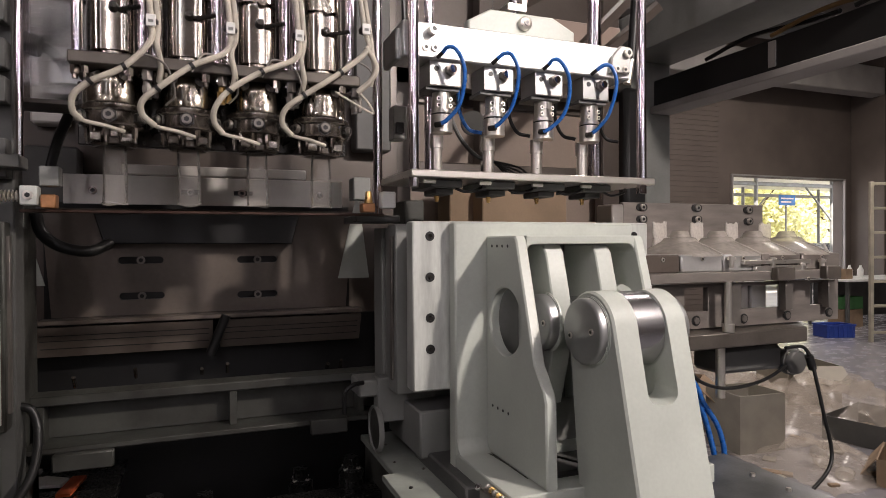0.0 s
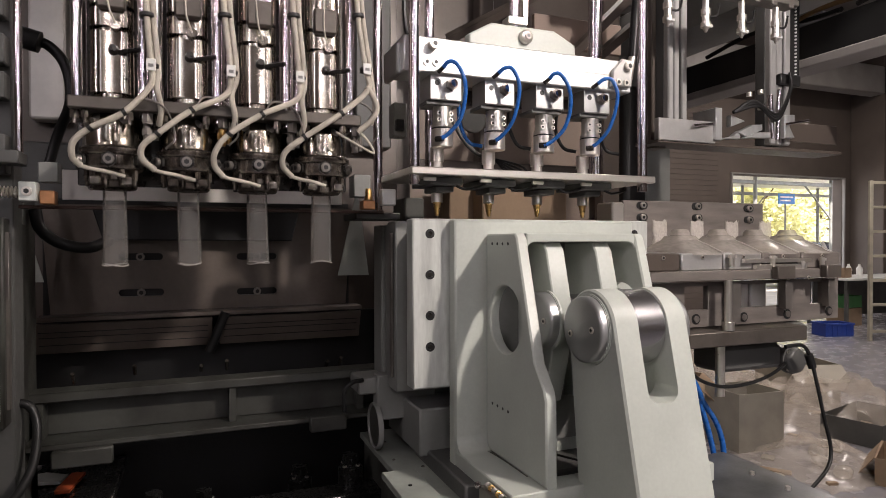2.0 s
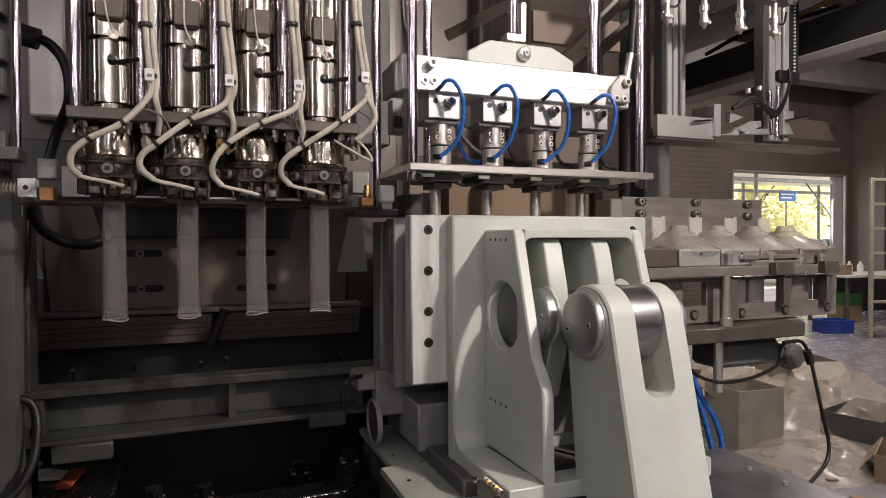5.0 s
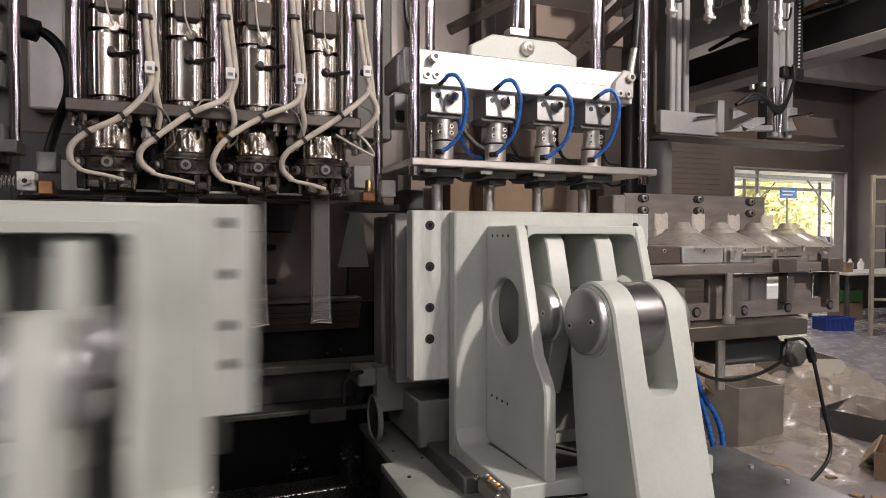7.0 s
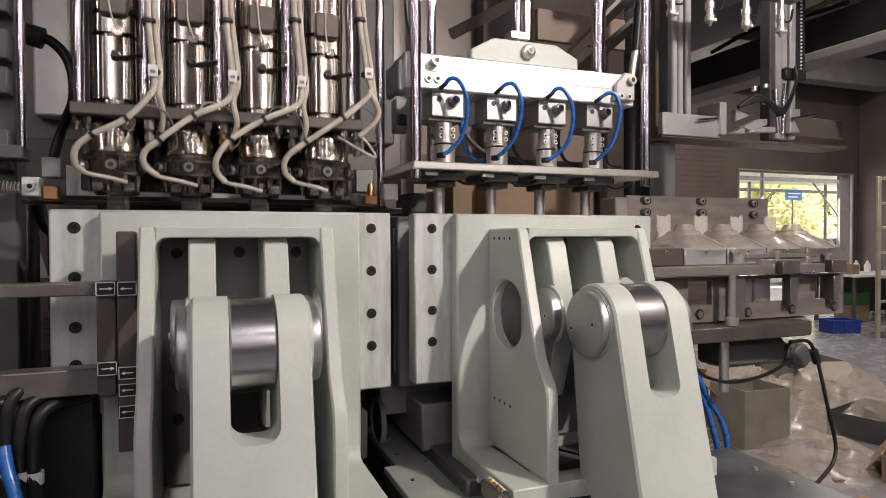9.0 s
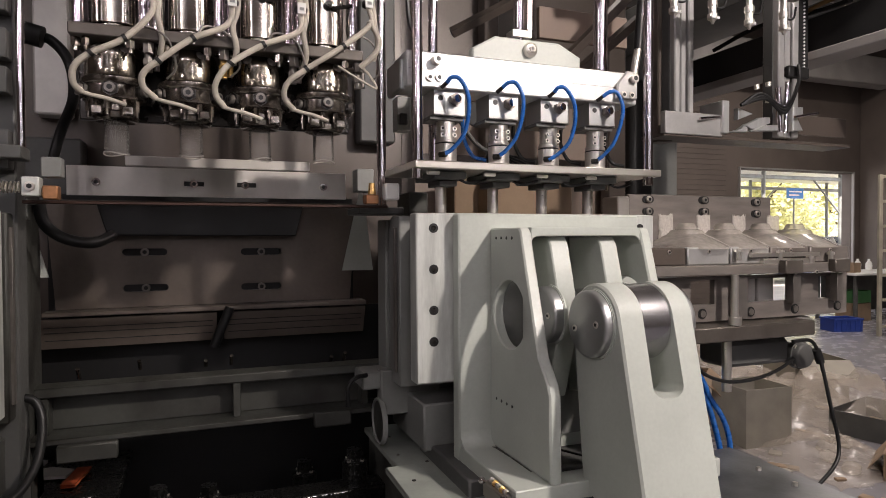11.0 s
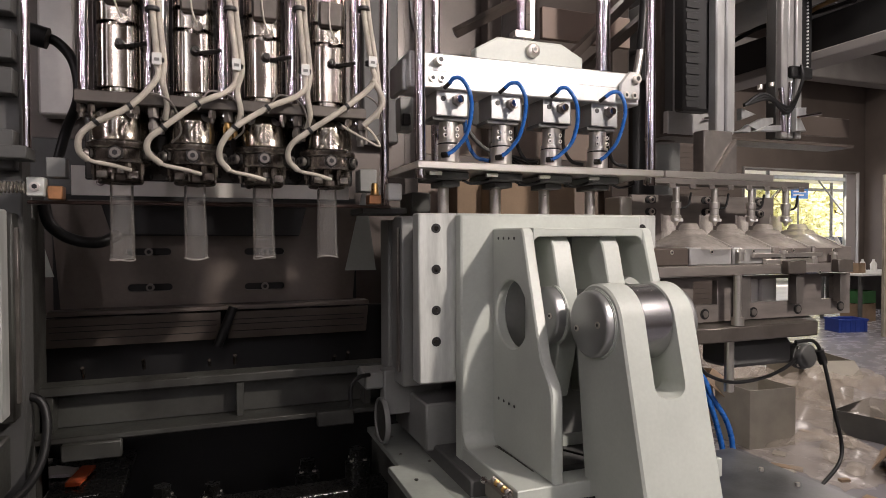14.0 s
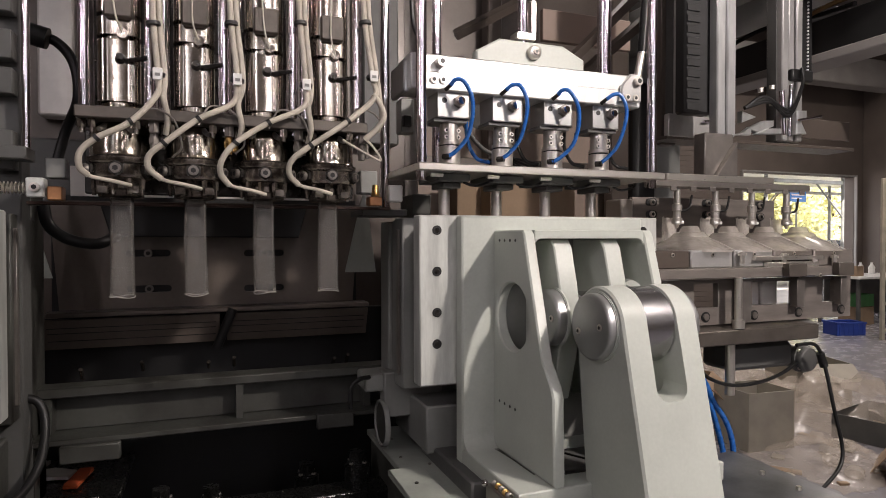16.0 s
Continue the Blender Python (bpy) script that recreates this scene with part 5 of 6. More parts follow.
# ---- bottle take-out ----
def takeout():
    t = thing("takeout_unit", (1.45, 1.42, 1.70), "aluminium take-out carriage with grippers on two tall profiles", "take-out unit")
    for u0, u1 in ((1.229, 1.302), (1.619, 1.708)):
        for k in range(3):
            w = (u1 - u0) / 3
            bm = mesh()
            box(bm, u0 + w * k + 0.002, u0 + w * (k + 1) - 0.002, 1.40 + 0.004 * (k % 2), 1.46, 1.745, 2.7, 0.004)
            part("profile", bm, ALU_DULL, t, "tall anodised aluminium profile")
        bm = mesh()
        box(bm, u0, u1, 1.42, 1.455, 1.745, 2.7, 0.001)
        part("profile_core", bm, PAINT_DARK, t)
    bm = mesh()
    box(bm, 1.181, 1.385, 1.38, 1.40, 1.731, 1.793, 0.002)
    part("front_plate", bm, ALU_DULL, t, "flat aluminium plate")
    bm = mesh()
    box(bm, 1.181, 1.912, 1.385, 1.48, 1.725, 1.734, 0.001)
    part("bottom_plate", bm, PANEL, t)
    bm = mesh()
    box(bm, 1.762, 1.980, 1.45, 1.455, 1.769, 1.831, 0.001)
    part("rear_shield", bm, PANEL, t, "brownish shield plate")
    # grippers
    bm = mesh()
    box(bm, 1.375, 1.400, 1.37, 1.46, 1.740, 1.833, 0.002)
    part("gripper_bracket", bm, ALU, t)
    shapes = (
        [(1.444, 1.380, 1.818), (1.500, 1.380, 1.804), (1.444, 1.380, 1.784)],
        [(1.460, 1.370, 1.767), (1.518, 1.370, 1.793), (1.556, 1.370, 1.796), (1.556, 1.370, 1.779), (1.497, 1.370, 1.756)],
        [(1.475, 1.360, 1.750), (1.523, 1.360, 1.769), (1.580, 1.360, 1.773), (1.581, 1.360, 1.756)],
        [(1.401, 1.375, 1.745), (1.448, 1.375, 1.757), (1.474, 1.375, 1.775), (1.474, 1.375, 1.749)],
        [(1.658, 1.380, 1.834), (1.700, 1.380, 1.837), (1.701, 1.380, 1.811), (1.677, 1.380, 1.803), (1.701, 1.380, 1.766), (1.659, 1.380, 1.764)],
    )
    for pts in shapes:
        bm = mesh()
        prism(bm, [(p[0], p[2]) for p in pts], "Y", pts[0][1], pts[0][1] + 0.02, 0.002)
        part("gripper_jaw", bm, ALU, t, "bright machined gripper jaw")
    for a, b, r in (((1.293, 1.370, 1.775), (1.385, 1.380, 1.789), 0.004), ((1.653, 1.370, 1.803), (1.747, 1.370, 1.821), 0.004), ((1.572, 1.360, 1.881), (1.581, 1.360, 1.753), 0.008), ((1.610, 1.360, 1.901), (1.603, 1.360, 1.751), 0.006)):
        bm = mesh()
        rod(bm, a, b, r, seg=12)
        part("rod", bm, CHROME, t)
    for k in range(3):
        bm = mesh()
        tube(bm, [(1.431, 1.360, 1.821), (1.495 + 0.01 * k, 1.35, 1.855 - 0.006 * k), (1.584, 1.345, 1.823 - 0.008 * k), (1.668, 1.370, 1.908), (1.679, 1.380, 1.963)], 0.0055, seg=8)
        part("hose", bm, RUBBER, t, "looped black hose")
    for c in ((1.502, 1.370, 1.874), (1.546, 1.370, 1.885), (1.546, 1.370, 1.838)):
        bm = mesh()
        rod(bm, c, (c[0], c[1], c[2] + 0.012), 0.008, seg=10)
        part("fitting", bm, STEEL, t)
    # drag chain bar
    bm = mesh()
    box(bm, 1.717, 1.770, 1.42, 1.46, 1.944, 2.7, 0.003)
    part("side_bar", bm, BLACK, t)
    for k in range(40):
        bm = mesh()
        z = 1.951 + 0.011 * k
        rod(bm, (1.748, 1.416, z), (1.748, 1.421, z), 0.0032, seg=8)
        part("chain_bead", bm, WHITE, t)
    bm = mesh()
    box(bm, 1.652, 1.739, 1.39, 1.44, 1.928, 1.963, 0.004)
    part("clamp", bm, BLACK, t)
    bm = mesh()
    box(bm, 1.215, 1.268, 1.45, 1.50, 1.72, 2.7, 0.003)
    part("dark_upright", bm, PANEL, t)
    return t


def nozzles():
    n = thing("nozzle_bar", (1.26, 1.22, 1.55), "aluminium bar with four bottle neck nozzles, lowered onto bottles", "nozzle bar")
    bm = mesh()
    box(bm, 0.990, 1.492, 1.20, 1.245, 1.574, 1.590, 0.002)
    part("bar", bm, STEEL_DULL, n)
    bm = mesh()
    box(bm, 1.026, 1.372, 1.205, 1.26, 1.590, 1.607, 0.002)
    part("upper_bar", bm, STEEL, n)
    bm = mesh()
    box(bm, 1.156, 1.248, 1.22, 1.26, 1.604, 1.714, 0.003)
    part("carrier_plate", bm, STEEL_DULL, n)
    bm = mesh()
    prism(bm, [(1.179, 1.603), (1.247, 1.605), (1.247, 1.694)], "Y", 1.205, 1.22, 0.002)
    part("gusset", bm, STEEL_DULL, n)
    for k in range(2):
        bm = mesh()
        a, b = (1.213, 1.243) if k == 0 else (1.246, 1.277)
        box(bm, a, b, 1.24, 1.27, 1.712, 2.55, 0.004)
        part("slide_profile", bm, ALU, n, "tall bright slide profile")
    bm = mesh()
    box(bm, 1.137, 1.229, 1.27, 1.31, 1.771, 2.5, 0.006)
    chain = part("cable_chain", bm, BLACK, n, "tall black cable chain")
    for k in range(26):
        bm = mesh()
        z = 1.778 + 0.028 * k
        box(bm, 1.142, 1.183, 1.267, 1.27, z, z + 0.018, 0.004)
        part("link", bm, BLACK, chain)
    for k in range(4):
        x = 1.070 + 0.12 * k
        bm = mesh()
        lathe(bm, (x, 1.22, 1.487), [(0.0, -0.012), (0.003, -0.012), (0.006, -0.004), (0.0125, 0.0), (0.0125, 0.012), (0.0095, 0.014), (0.0095, 0.03), (0.012, 0.031), (0.012, 0.046), (0.008, 0.048), (0.008, 0.082)], 22)
        noz = part("nozzle", bm, STEEL, n, "turned steel nozzle")
        bm = mesh()
        box(bm, x - 0.013, x + 0.013, 1.208, 1.214, 1.487 - 0.002, 1.487 + 0.006, 0.002)
        part("cross_pin", bm, WHITE, noz)
        for s in (-0.03, 0.03):
            bm = mesh()
            box(bm, x + s - 0.009, x + s + 0.009, 1.196, 1.20, 1.564, 1.576, 0.002)
            part("clip", bm, STEEL_DULL, n)
        bm = mesh()
        tube(bm, [(x + 0.012, 1.225, 1.518), (x + 0.04, 1.225, 1.524), (x + 0.055, 1.23, 1.557)], 0.003, seg=6)
        part("air_line", bm, RUBBER, n)
    return n


SHEATH = material("dull_brown_sheath", (0.22, 0.13, 0.05), 0.55)


def gantry():
    """Overhead frame of the machine on the bottle side: beams along the machine's depth, a cable tray and a post."""
    g = thing("overhead_gantry", (1.9, 2.2, 0), "grey painted overhead gantry with a black cable tray", "gantry")
    for x0, x1, y0, y1, z0, z1, mat, nm in ((1.84, 1.95, 0.95, 2.35, 2.015, 2.045, CONCRETE, "flange"), (1.86, 1.93, 0.95, 2.3, 2.046, 2.16, BLACK, "cable_tray"),
                                            (1.70, 1.96, 0.95, 2.5, 2.24, 2.42, PAINT_GREY, "beam"), (1.74, 1.95, 2.2, 2.36, 0, 2.24, PAINT_GREY, "post"),
                                            (1.2, 3.8, 2.4, 2.5, 2.55, 2.70, PAINT_DARK, "cross_beam"), (2.3, 2.42, 1.0, 4.5, 2.62, 2.74, PAINT_DARK, "rear_beam")):
        bm = mesh()
        box(bm, x0, x1, y0, y1, z0, z1, 0.004)
        part(nm, bm, mat, g)
    bm = mesh()
    box(bm, 1.647, 1.763, 2.12, 2.2, 1.2, 2.1, 0.02)
    part("dark_duct", bm, BLACK, g)
    for k in range(4):
        bm = mesh()
        tube(bm, [(1.86, 1.9 - 0.3 * k, 2.17), (1.87, 1.7 - 0.3 * k, 2.20), (1.90, 1.5 - 0.32 * k, 2.19), (1.86, 1.35 - 0.3 * k, 2.17)], 0.008, seg=8)
        part("cable", bm, SHEATH if k % 2 else RUBBER, g, "loose cable on the tray")
    bm = mesh()
    box(bm, 1.855, 1.862, 1.58, 1.61, 2.06, 2.15, 0.001)
    part("tray_clip", bm, ALU_DULL, g)
    bm = mesh()
    tube(bm, [(1.75, 1.35, 2.425), (1.80, 1.2, 2.43), (1.86, 1.0, 2.43)], 0.009, seg=8)
    part("yellow_cable", bm, material("yellow_sheath", (0.6, 0.42, 0.06), 0.5), g)


take = takeout()
nozzle = nozzles()
gantry()


def takeout_motion():
    shift = [(0, -1.9), (0.3, -1.25), (0.6, -0.81), (0.7, -0.675), (0.8, -0.54), (0.9, -0.405), (1.0, -0.265), (1.1, -0.145), (1.2, -0.05), (1.3, -0.008), (1.4, 0)]
    drop = [(1.4, .502), (11.8, .502), (12.0, .48), (12.1, .40), (12.3, .31), (12.5, .22), (12.6, .17), (12.8, .06), (13.0, .004), (13.1, 0), (16.0, 0)]
    o, p = ORIGIN[take], ORIGIN[nozzle]
    walk(take, [(t, pose(o.x + d, o.y, o.z)) for t, d in shift] + [(16.0, pose(*o))])
    walk(nozzle, [(t, pose(p.x + d * 0.85, p.y, p.z + .502)) for t, d in shift[:-1]] + [(t, pose(p.x, p.y, p.z + d)) for t, d in drop])

# ---- bottle table ----
def bottle(cx, z):
    b = thing("bottle", (cx, 1.20, z), "clear blown plastic bottle with torn neck flash in the nest", "bottle", "bottles in the nests")
    rng = random.Random(int(cx * 1000))

    def rings(bm, x, y, rows, n, e, ragged=0.0):
        """A hollow shell of rounded rings (height, half width, half depth), with a torn upper rim."""
        done = []
        for i, (h, w, d) in enumerate(rows):
            ring = []
            for k in range(n):
                a = 2 * math.pi * k / n
                c, q = math.cos(a), math.sin(a)
                lift = ragged * (rng.random() - 0.35) if i == len(rows) - 1 else 0
                ring.append(bm.verts.new((x + w * math.copysign(abs(c) ** e, c), y + d * math.copysign(abs(q) ** e, q), z + h + lift)))
            done.append(ring)
        for a, c in zip(done, done[1:]):
            for k in range(n):
                bm.faces.new((a[k], a[(k + 1) % n], c[(k + 1) % n], c[k]))

    bm = mesh()
    # long shoulder that falls to the front and to the back of the nest, and the stepped neck on it
    rows = ((0.0, 0.054, 1.100, 1.335), (0.004, 0.053, 1.104, 1.330), (0.022, 0.043, 1.142, 1.285), (0.031, 0.036, 1.160, 1.262), (0.0345, 0.0325, 1.168, 1.252),
            (0.036, 0.0315, 1.168, 1.252), (0.044, 0.028, 1.175, 1.243), (0.0465, 0.021, 1.185, 1.231), (0.058, 0.0165, 1.190, 1.226), (0.061, 0.014, 1.192, 1.223), (0.061, 0.002, 1.205, 1.209))
    rings(bm, cx + 0.004, 0.0, [(h, w, (y1 - y0) / 2) for h, w, y0, y1 in rows], 32, 0.55)
    for v in bm.verts:
        h = v.co.z - z
        v.co.y += float(np.interp(h, [q[0] for q in rows], [(q[2] + q[3]) / 2 for q in rows]))
    part("shell", bm, BOTTLE, b)
    bm = mesh()
    tube(bm, [(cx + 0.020, 1.186, z + 0.0475), (cx + 0.022, 1.168, z + 0.0345), (cx + 0.030, 1.142, z + 0.0225), (cx + 0.040, 1.104, z + 0.004)], 0.0012, seg=6)
    part("mould_seam", bm, BOTTLE_WEB, b)
    # flat torn flash that stands on the back of the neck
    bm = mesh()
    rings(bm, cx - 0.012, 1.262, ((0.012, 0.022, 0.012), (0.030, 0.021, 0.010), (0.042, 0.0185, 0.007), (0.046, 0.0215, 0.006), (0.062, 0.0220, 0.005), (0.076, 0.0215, 0.004), (0.082, 0.0225, 0.003)), 30, 0.7, 0.009)
    part("flash", bm, BOTTLE_WEB, b, "torn cloudy flash of the neck")
    return b


def table():
    t = thing("bottle_table", (1.2, 1.2, 0.62), "grey steel fixture table with nests, posts and gear motor", "fixture table")
    bm = mesh()
    box(bm, 0.919, 1.522, 1.10, 1.34, 1.359, 1.382, 0.002)
    part("table_plate", bm, TABLE_STEEL, t)
    # rear plate with slotted screws
    bm = mesh()
    box(bm, 1.047, 1.548, 1.36, 1.375, 1.37, 1.560, 0.002)
    rear = part("rear_plate", bm, TABLE_STEEL, t)
    for c in ((1.107, 1.360, 1.547), (1.107, 1.360, 1.515), (1.296, 1.360, 1.548), (1.297, 1.360, 1.516), (1.488, 1.360, 1.545), (1.489, 1.360, 1.512)):
        bm = mesh()
        prism(bm, disc_points(c[0] + 0.008, c[2], 0.010, 8, -90, 90) + disc_points(c[0] - 0.008, c[2], 0.010, 8, 90, 270), "Y", 1.3575, 1.3598)
        part("slot", bm, BLACK, rear)
        socket_bolt(rear, (c[0], 1.358, c[2]), 0.0085, mat=STEEL, proud=0.007)
    bm = mesh()
    box(bm, 0.989, 1.027, 1.33, 1.40, 1.40, 1.552, 0.004)
    part("corner_block", bm, STEEL, rear)
    # nests
    edges = (0.920, 1.021, 1.148, 1.273, 1.405, 1.546)
    for k in range(5):
        bm = mesh()
        box(bm, edges[k] + 0.002, edges[k + 1] - 0.002, 1.12, 1.30, 1.381 + 0.001, 1.423, 0.003)
        nest = part("nest_block", bm, (PANEL, ALU_DULL, ALU_DULL, TABLE_STEEL, TABLE_STEEL)[k], t, "machined nest block")
        socket_bolt(nest, ((edges[k] + edges[k + 1]) / 2, 1.12, 1.413), 0.005, mat=STEEL, proud=0.002)
    bm = mesh()
    box(bm, 1.202, 1.425, 1.108, 1.118, 1.398, 1.408, 0.001)
    box(bm, 1.238, 1.406, 1.106, 1.118, 1.379, 1.394, 0.001)
    part("sliding_bar", bm, STEEL, t)
    for c in ((1.293, 1.100, 1.407), (1.462, 1.100, 1.401), (1.162, 1.100, 1.411), (1.391, 1.100, 1.392)):
        bm = mesh()
        rod(bm, (c[0], 1.108, c[2] - 0.02), (c[0], 1.108, c[2] + 0.008), 0.006, seg=12)
        rod(bm, (c[0], 1.108, c[2]), (c[0], 1.108, c[2] + 0.006), 0.010, seg=6)
        part("stud_bolt", bm, STEEL, t)
    for a, b in ((1.278, 1.336), (1.443, 1.495)):
        bm = mesh()
        box(bm, a, b, 1.08, 1.10, 1.359, 1.391, 0.002)
        part("end_stop", bm, BROWN_STEEL, t)
    for c in ((1.334, 1.098, 1.360), (1.403, 1.098, 1.360), (1.472, 1.098, 1.363)):
        socket_bolt(t, (c[0], 1.10, c[2]), 0.005, mat=STEEL, proud=0.002)
    # apron with openings under the table
    x0, x1, z0, z1 = 0.961, 1.564, 1.248, 1.353
    holes = []
    for a, b in ((1.050, 1.121), (1.226, 1.368), (1.461, 1.508)):
        holes.append([(a, z0 + 0.040), (b, z0 + 0.040), (b, z1 - 0.008), (a, z1 - 0.008)])
    bm = mesh()
    prism(bm, [(x0, z0), (x1, z0), (x1, z1), (x0, z1)], "Y", 1.14, 1.155, 0, holes=holes)
    apron = part("apron", bm, TABLE_STEEL, t)
    for c in ((1.084, 1.140, 1.267), (1.233, 1.140, 1.265), (1.379, 1.140, 1.266), (1.529, 1.140, 1.267)):
        bm = mesh()
        rod(bm, (c[0], 1.1415, c[2]), (c[0], 1.1385, c[2]), 0.0125, seg=20)
        h = part("bolt_hole", bm, BLACK, apron)
        bm = mesh()
        rod(bm, (c[0], 1.141, c[2]), (c[0], 1.136, c[2]), 0.008, seg=14)
        part("bolt", bm, STEEL_DULL, h)
    # clear boxes that stand on the beam inside the openings
    for a, b in ((1.236, 1.300), (1.306, 1.362), (1.466, 1.505)):
        bm = mesh()
        box(bm, a, b, 1.185, 1.245, 1.243, 1.345, 0.004)
        part("inner_block", bm, ZINC, t, "pale block behind the apron opening")
    # square posts and lower beam
    for c0, c1 in ((1.167, 1.198), (1.345, 1.371), (1.496, 1.518)):
        bm = mesh()
        box(bm, c0, c1, 1.115, 1.135, 1.283 - (0.03 if c0 < 1.2 else 0), 1.354, 0.001)
        part("spacer", bm, STEEL_DULL, t)
    bm = mesh()
    box(bm, 0.958, 1.389, 1.09, 1.32, 1.207, 1.242, 0.003)
    part("lower_beam", bm, BROWN_STEEL, t)
    bm = mesh()
    prism(bm, [(1.389, 1.092), (1.451, 1.16), (1.451, 1.30), (1.389, 1.318)], "Z", 1.219, 1.242, 0.002)
    part("beam_end", bm, PAINT_GREY, t)
    for a, b, r in (((1.142, 1.10, 1.246), (1.142, 1.10, 1.360), 0.009), ((1.149, 1.13, 1.082), (1.149, 1.13, 1.216), 0.011)):
        bm = mesh()
        rod(bm, a, b, r, seg=18)
        part("round_post", bm, STEEL, t)
    bm = mesh()
    rod(bm, (1.143, 1.10, 1.243), (1.143, 1.10, 1.262), 0.014, seg=18)
    part("collar", bm, STEEL, t)
    # gear motor
    bm = mesh()
    box(bm, 1.183, 1.389, 1.16, 1.26, 1.126, 1.190, 0.01)
    motor = part("gear_box", bm, PAINT_DARK, t, "dark cast gear box")
    c = (1.422, 1.140, 1.143)
    bm = mesh()
    lathe(bm, (c[0], 1.14, c[2]), [(0.0, 0.0), (0.026, 0.0), (0.030, 0.003), (0.032, 0.010), (0.033, 0.016), (0.036, 0.017), (0.036, 0.03), (0.028, 0.031), (0.028, 0.09)], 30, "Y")
    bmesh.ops.recalc_face_normals(bm, faces=bm.faces)
    cap = part("motor_cap", bm, PAINT_DARK, t, "grey round motor cap with screws")
    for a in (45, 135, 225, 315):
        socket_bolt(cap, (c[0] + 0.031 * math.cos(radians(a)), 1.155, c[2] + 0.031 * math.sin(radians(a))), 0.005, mat=STEEL, proud=0.004)
    bm = mesh()
    tube(bm, [(1.041, 1.120, 1.165), (1.075, 1.120, 1.130), (1.143, 1.120, 1.107), (1.222, 1.120, 1.106), (1.306, 1.130, 1.117), (1.383, 1.150, 1.135), (1.415, 1.170, 1.144)], 0.0043, seg=10)
    part("cable", bm, RUBBER, t, "sagging black cable")
    bm = mesh()
    tube(bm, [(1.326, 1.100, 1.193), (1.383, 1.100, 1.192), (1.410, 1.100, 1.164), (1.414, 1.090, 1.123), (1.420, 1.070, 1.023), (1.432, 1.060, 0.942), (1.407, 1.050, 0.900), (1.340, 1.040, 0.865), (1.324, 1.040, 0.857)], 0.0044, seg=10)
    hose = part("hose", bm, RUBBER, t, "stiff glossy black hose")
    bm = mesh()
    rod(bm, (1.405, 1.100, 1.168), (1.419, 1.100, 1.135), 0.010, seg=12)
    part("grip_nut", bm, BLACK, hose)
    # legs to the floor
    for x in (0.93, 1.0):
        bm = mesh()
        box(bm, x, x + 0.05, 1.25, 1.30, 0.0, 1.207, 0.004)
        part("leg", bm, PAINT_DARK, t)


table()
for k in range(4):
    bottle(1.070 + 0.025 + 0.12 * k, 1.423 - 0.004)


# ---- floor clutter ----
def carton(name, cx, cy, w, d, h, turn, mat, label, flaps=True, z=0.0):
    """An open carton with thick walls and flaps."""
    c = thing(name, (cx, cy, z), label, "box")
    m = Matrix.Translation((cx, cy, z)) @ Matrix.Rotation(radians(turn), 4, "Z")
    t = 0.006
    for x0, x1, y0, y1 in ((-w / 2, w / 2, -d / 2, -d / 2 + t), (-w / 2, w / 2, d / 2 - t, d / 2), (-w / 2, -w / 2 + t, -d / 2 + t, d / 2 - t), (w / 2 - t, w / 2, -d / 2 + t, d / 2 - t)):
        bm = mesh()
        box(bm, x0, x1, y0, y1, 0, h, 0)
        bmesh.ops.transform(bm, matrix=m, verts=bm.verts)
        part("side", bm, mat, c)
    bm = mesh()
    box(bm, -w / 2 + t, w / 2 - t, -d / 2 + t, d / 2 - t, 0.002, 0.008, 0)
    bmesh.ops.transform(bm, matrix=m, verts=bm.verts)
    part("bottom", bm, mat, c)
    if flaps:
        for s, a in ((-1, 40), (1, 55)):
            bm = mesh()
            box(bm, -w / 2, w / 2, 0, d * 0.4, 0, 0.005, 0)
            fm = m @ Matrix.Translation((0, s * d / 2, h)) @ Matrix.Rotation(radians(0 if s > 0 else 180), 4, "Z") @ Matrix.Rotation(radians(-a), 4, "X")
            bmesh.ops.transform(bm, matrix=fm, verts=bm.verts)
            part("flap", bm, mat, c)
    return c


def film_heap(cx, cy, r, h, seed, label):
    """A crumpled heap of clear film."""
    bm = mesh()
    n = 24
    grid = []
    rng = random.Random(seed)
    off = Vector((rng.random() * 20, rng.random() * 20, 0))
    for i in range(n):
        row = []
        for j in range(n):
            x, y = (i / (n - 1) * 2 - 1), (j / (n - 1) * 2 - 1)
            q = max(0.0, 1 - (x * x + y * y) ** 1.5)
            p = Vector((x * 2.2, y * 2.2, seed * 0.7)) + off
            z = h * q * (0.30 + 0.75 * abs(noise.noise(p)) + 0.45 * abs(noise.noise(p * 2.7)) + 0.22 * abs(noise.noise(p * 6)))
            row.append(bm.verts.new((cx + x * r + 0.04 * noise.noise(p * 3), cy + y * r + 0.04 * noise.noise(p * 3.3), 0.004 + z)))
        grid.append(row)
    for i in range(n - 1):
        for j in range(n - 1):
            bm.faces.new((grid[i][j], grid[i + 1][j], grid[i + 1][j + 1], grid[i][j + 1]))
    solo("crumpled_film", bm, FILM, label, "plastic film", "crumpled film")


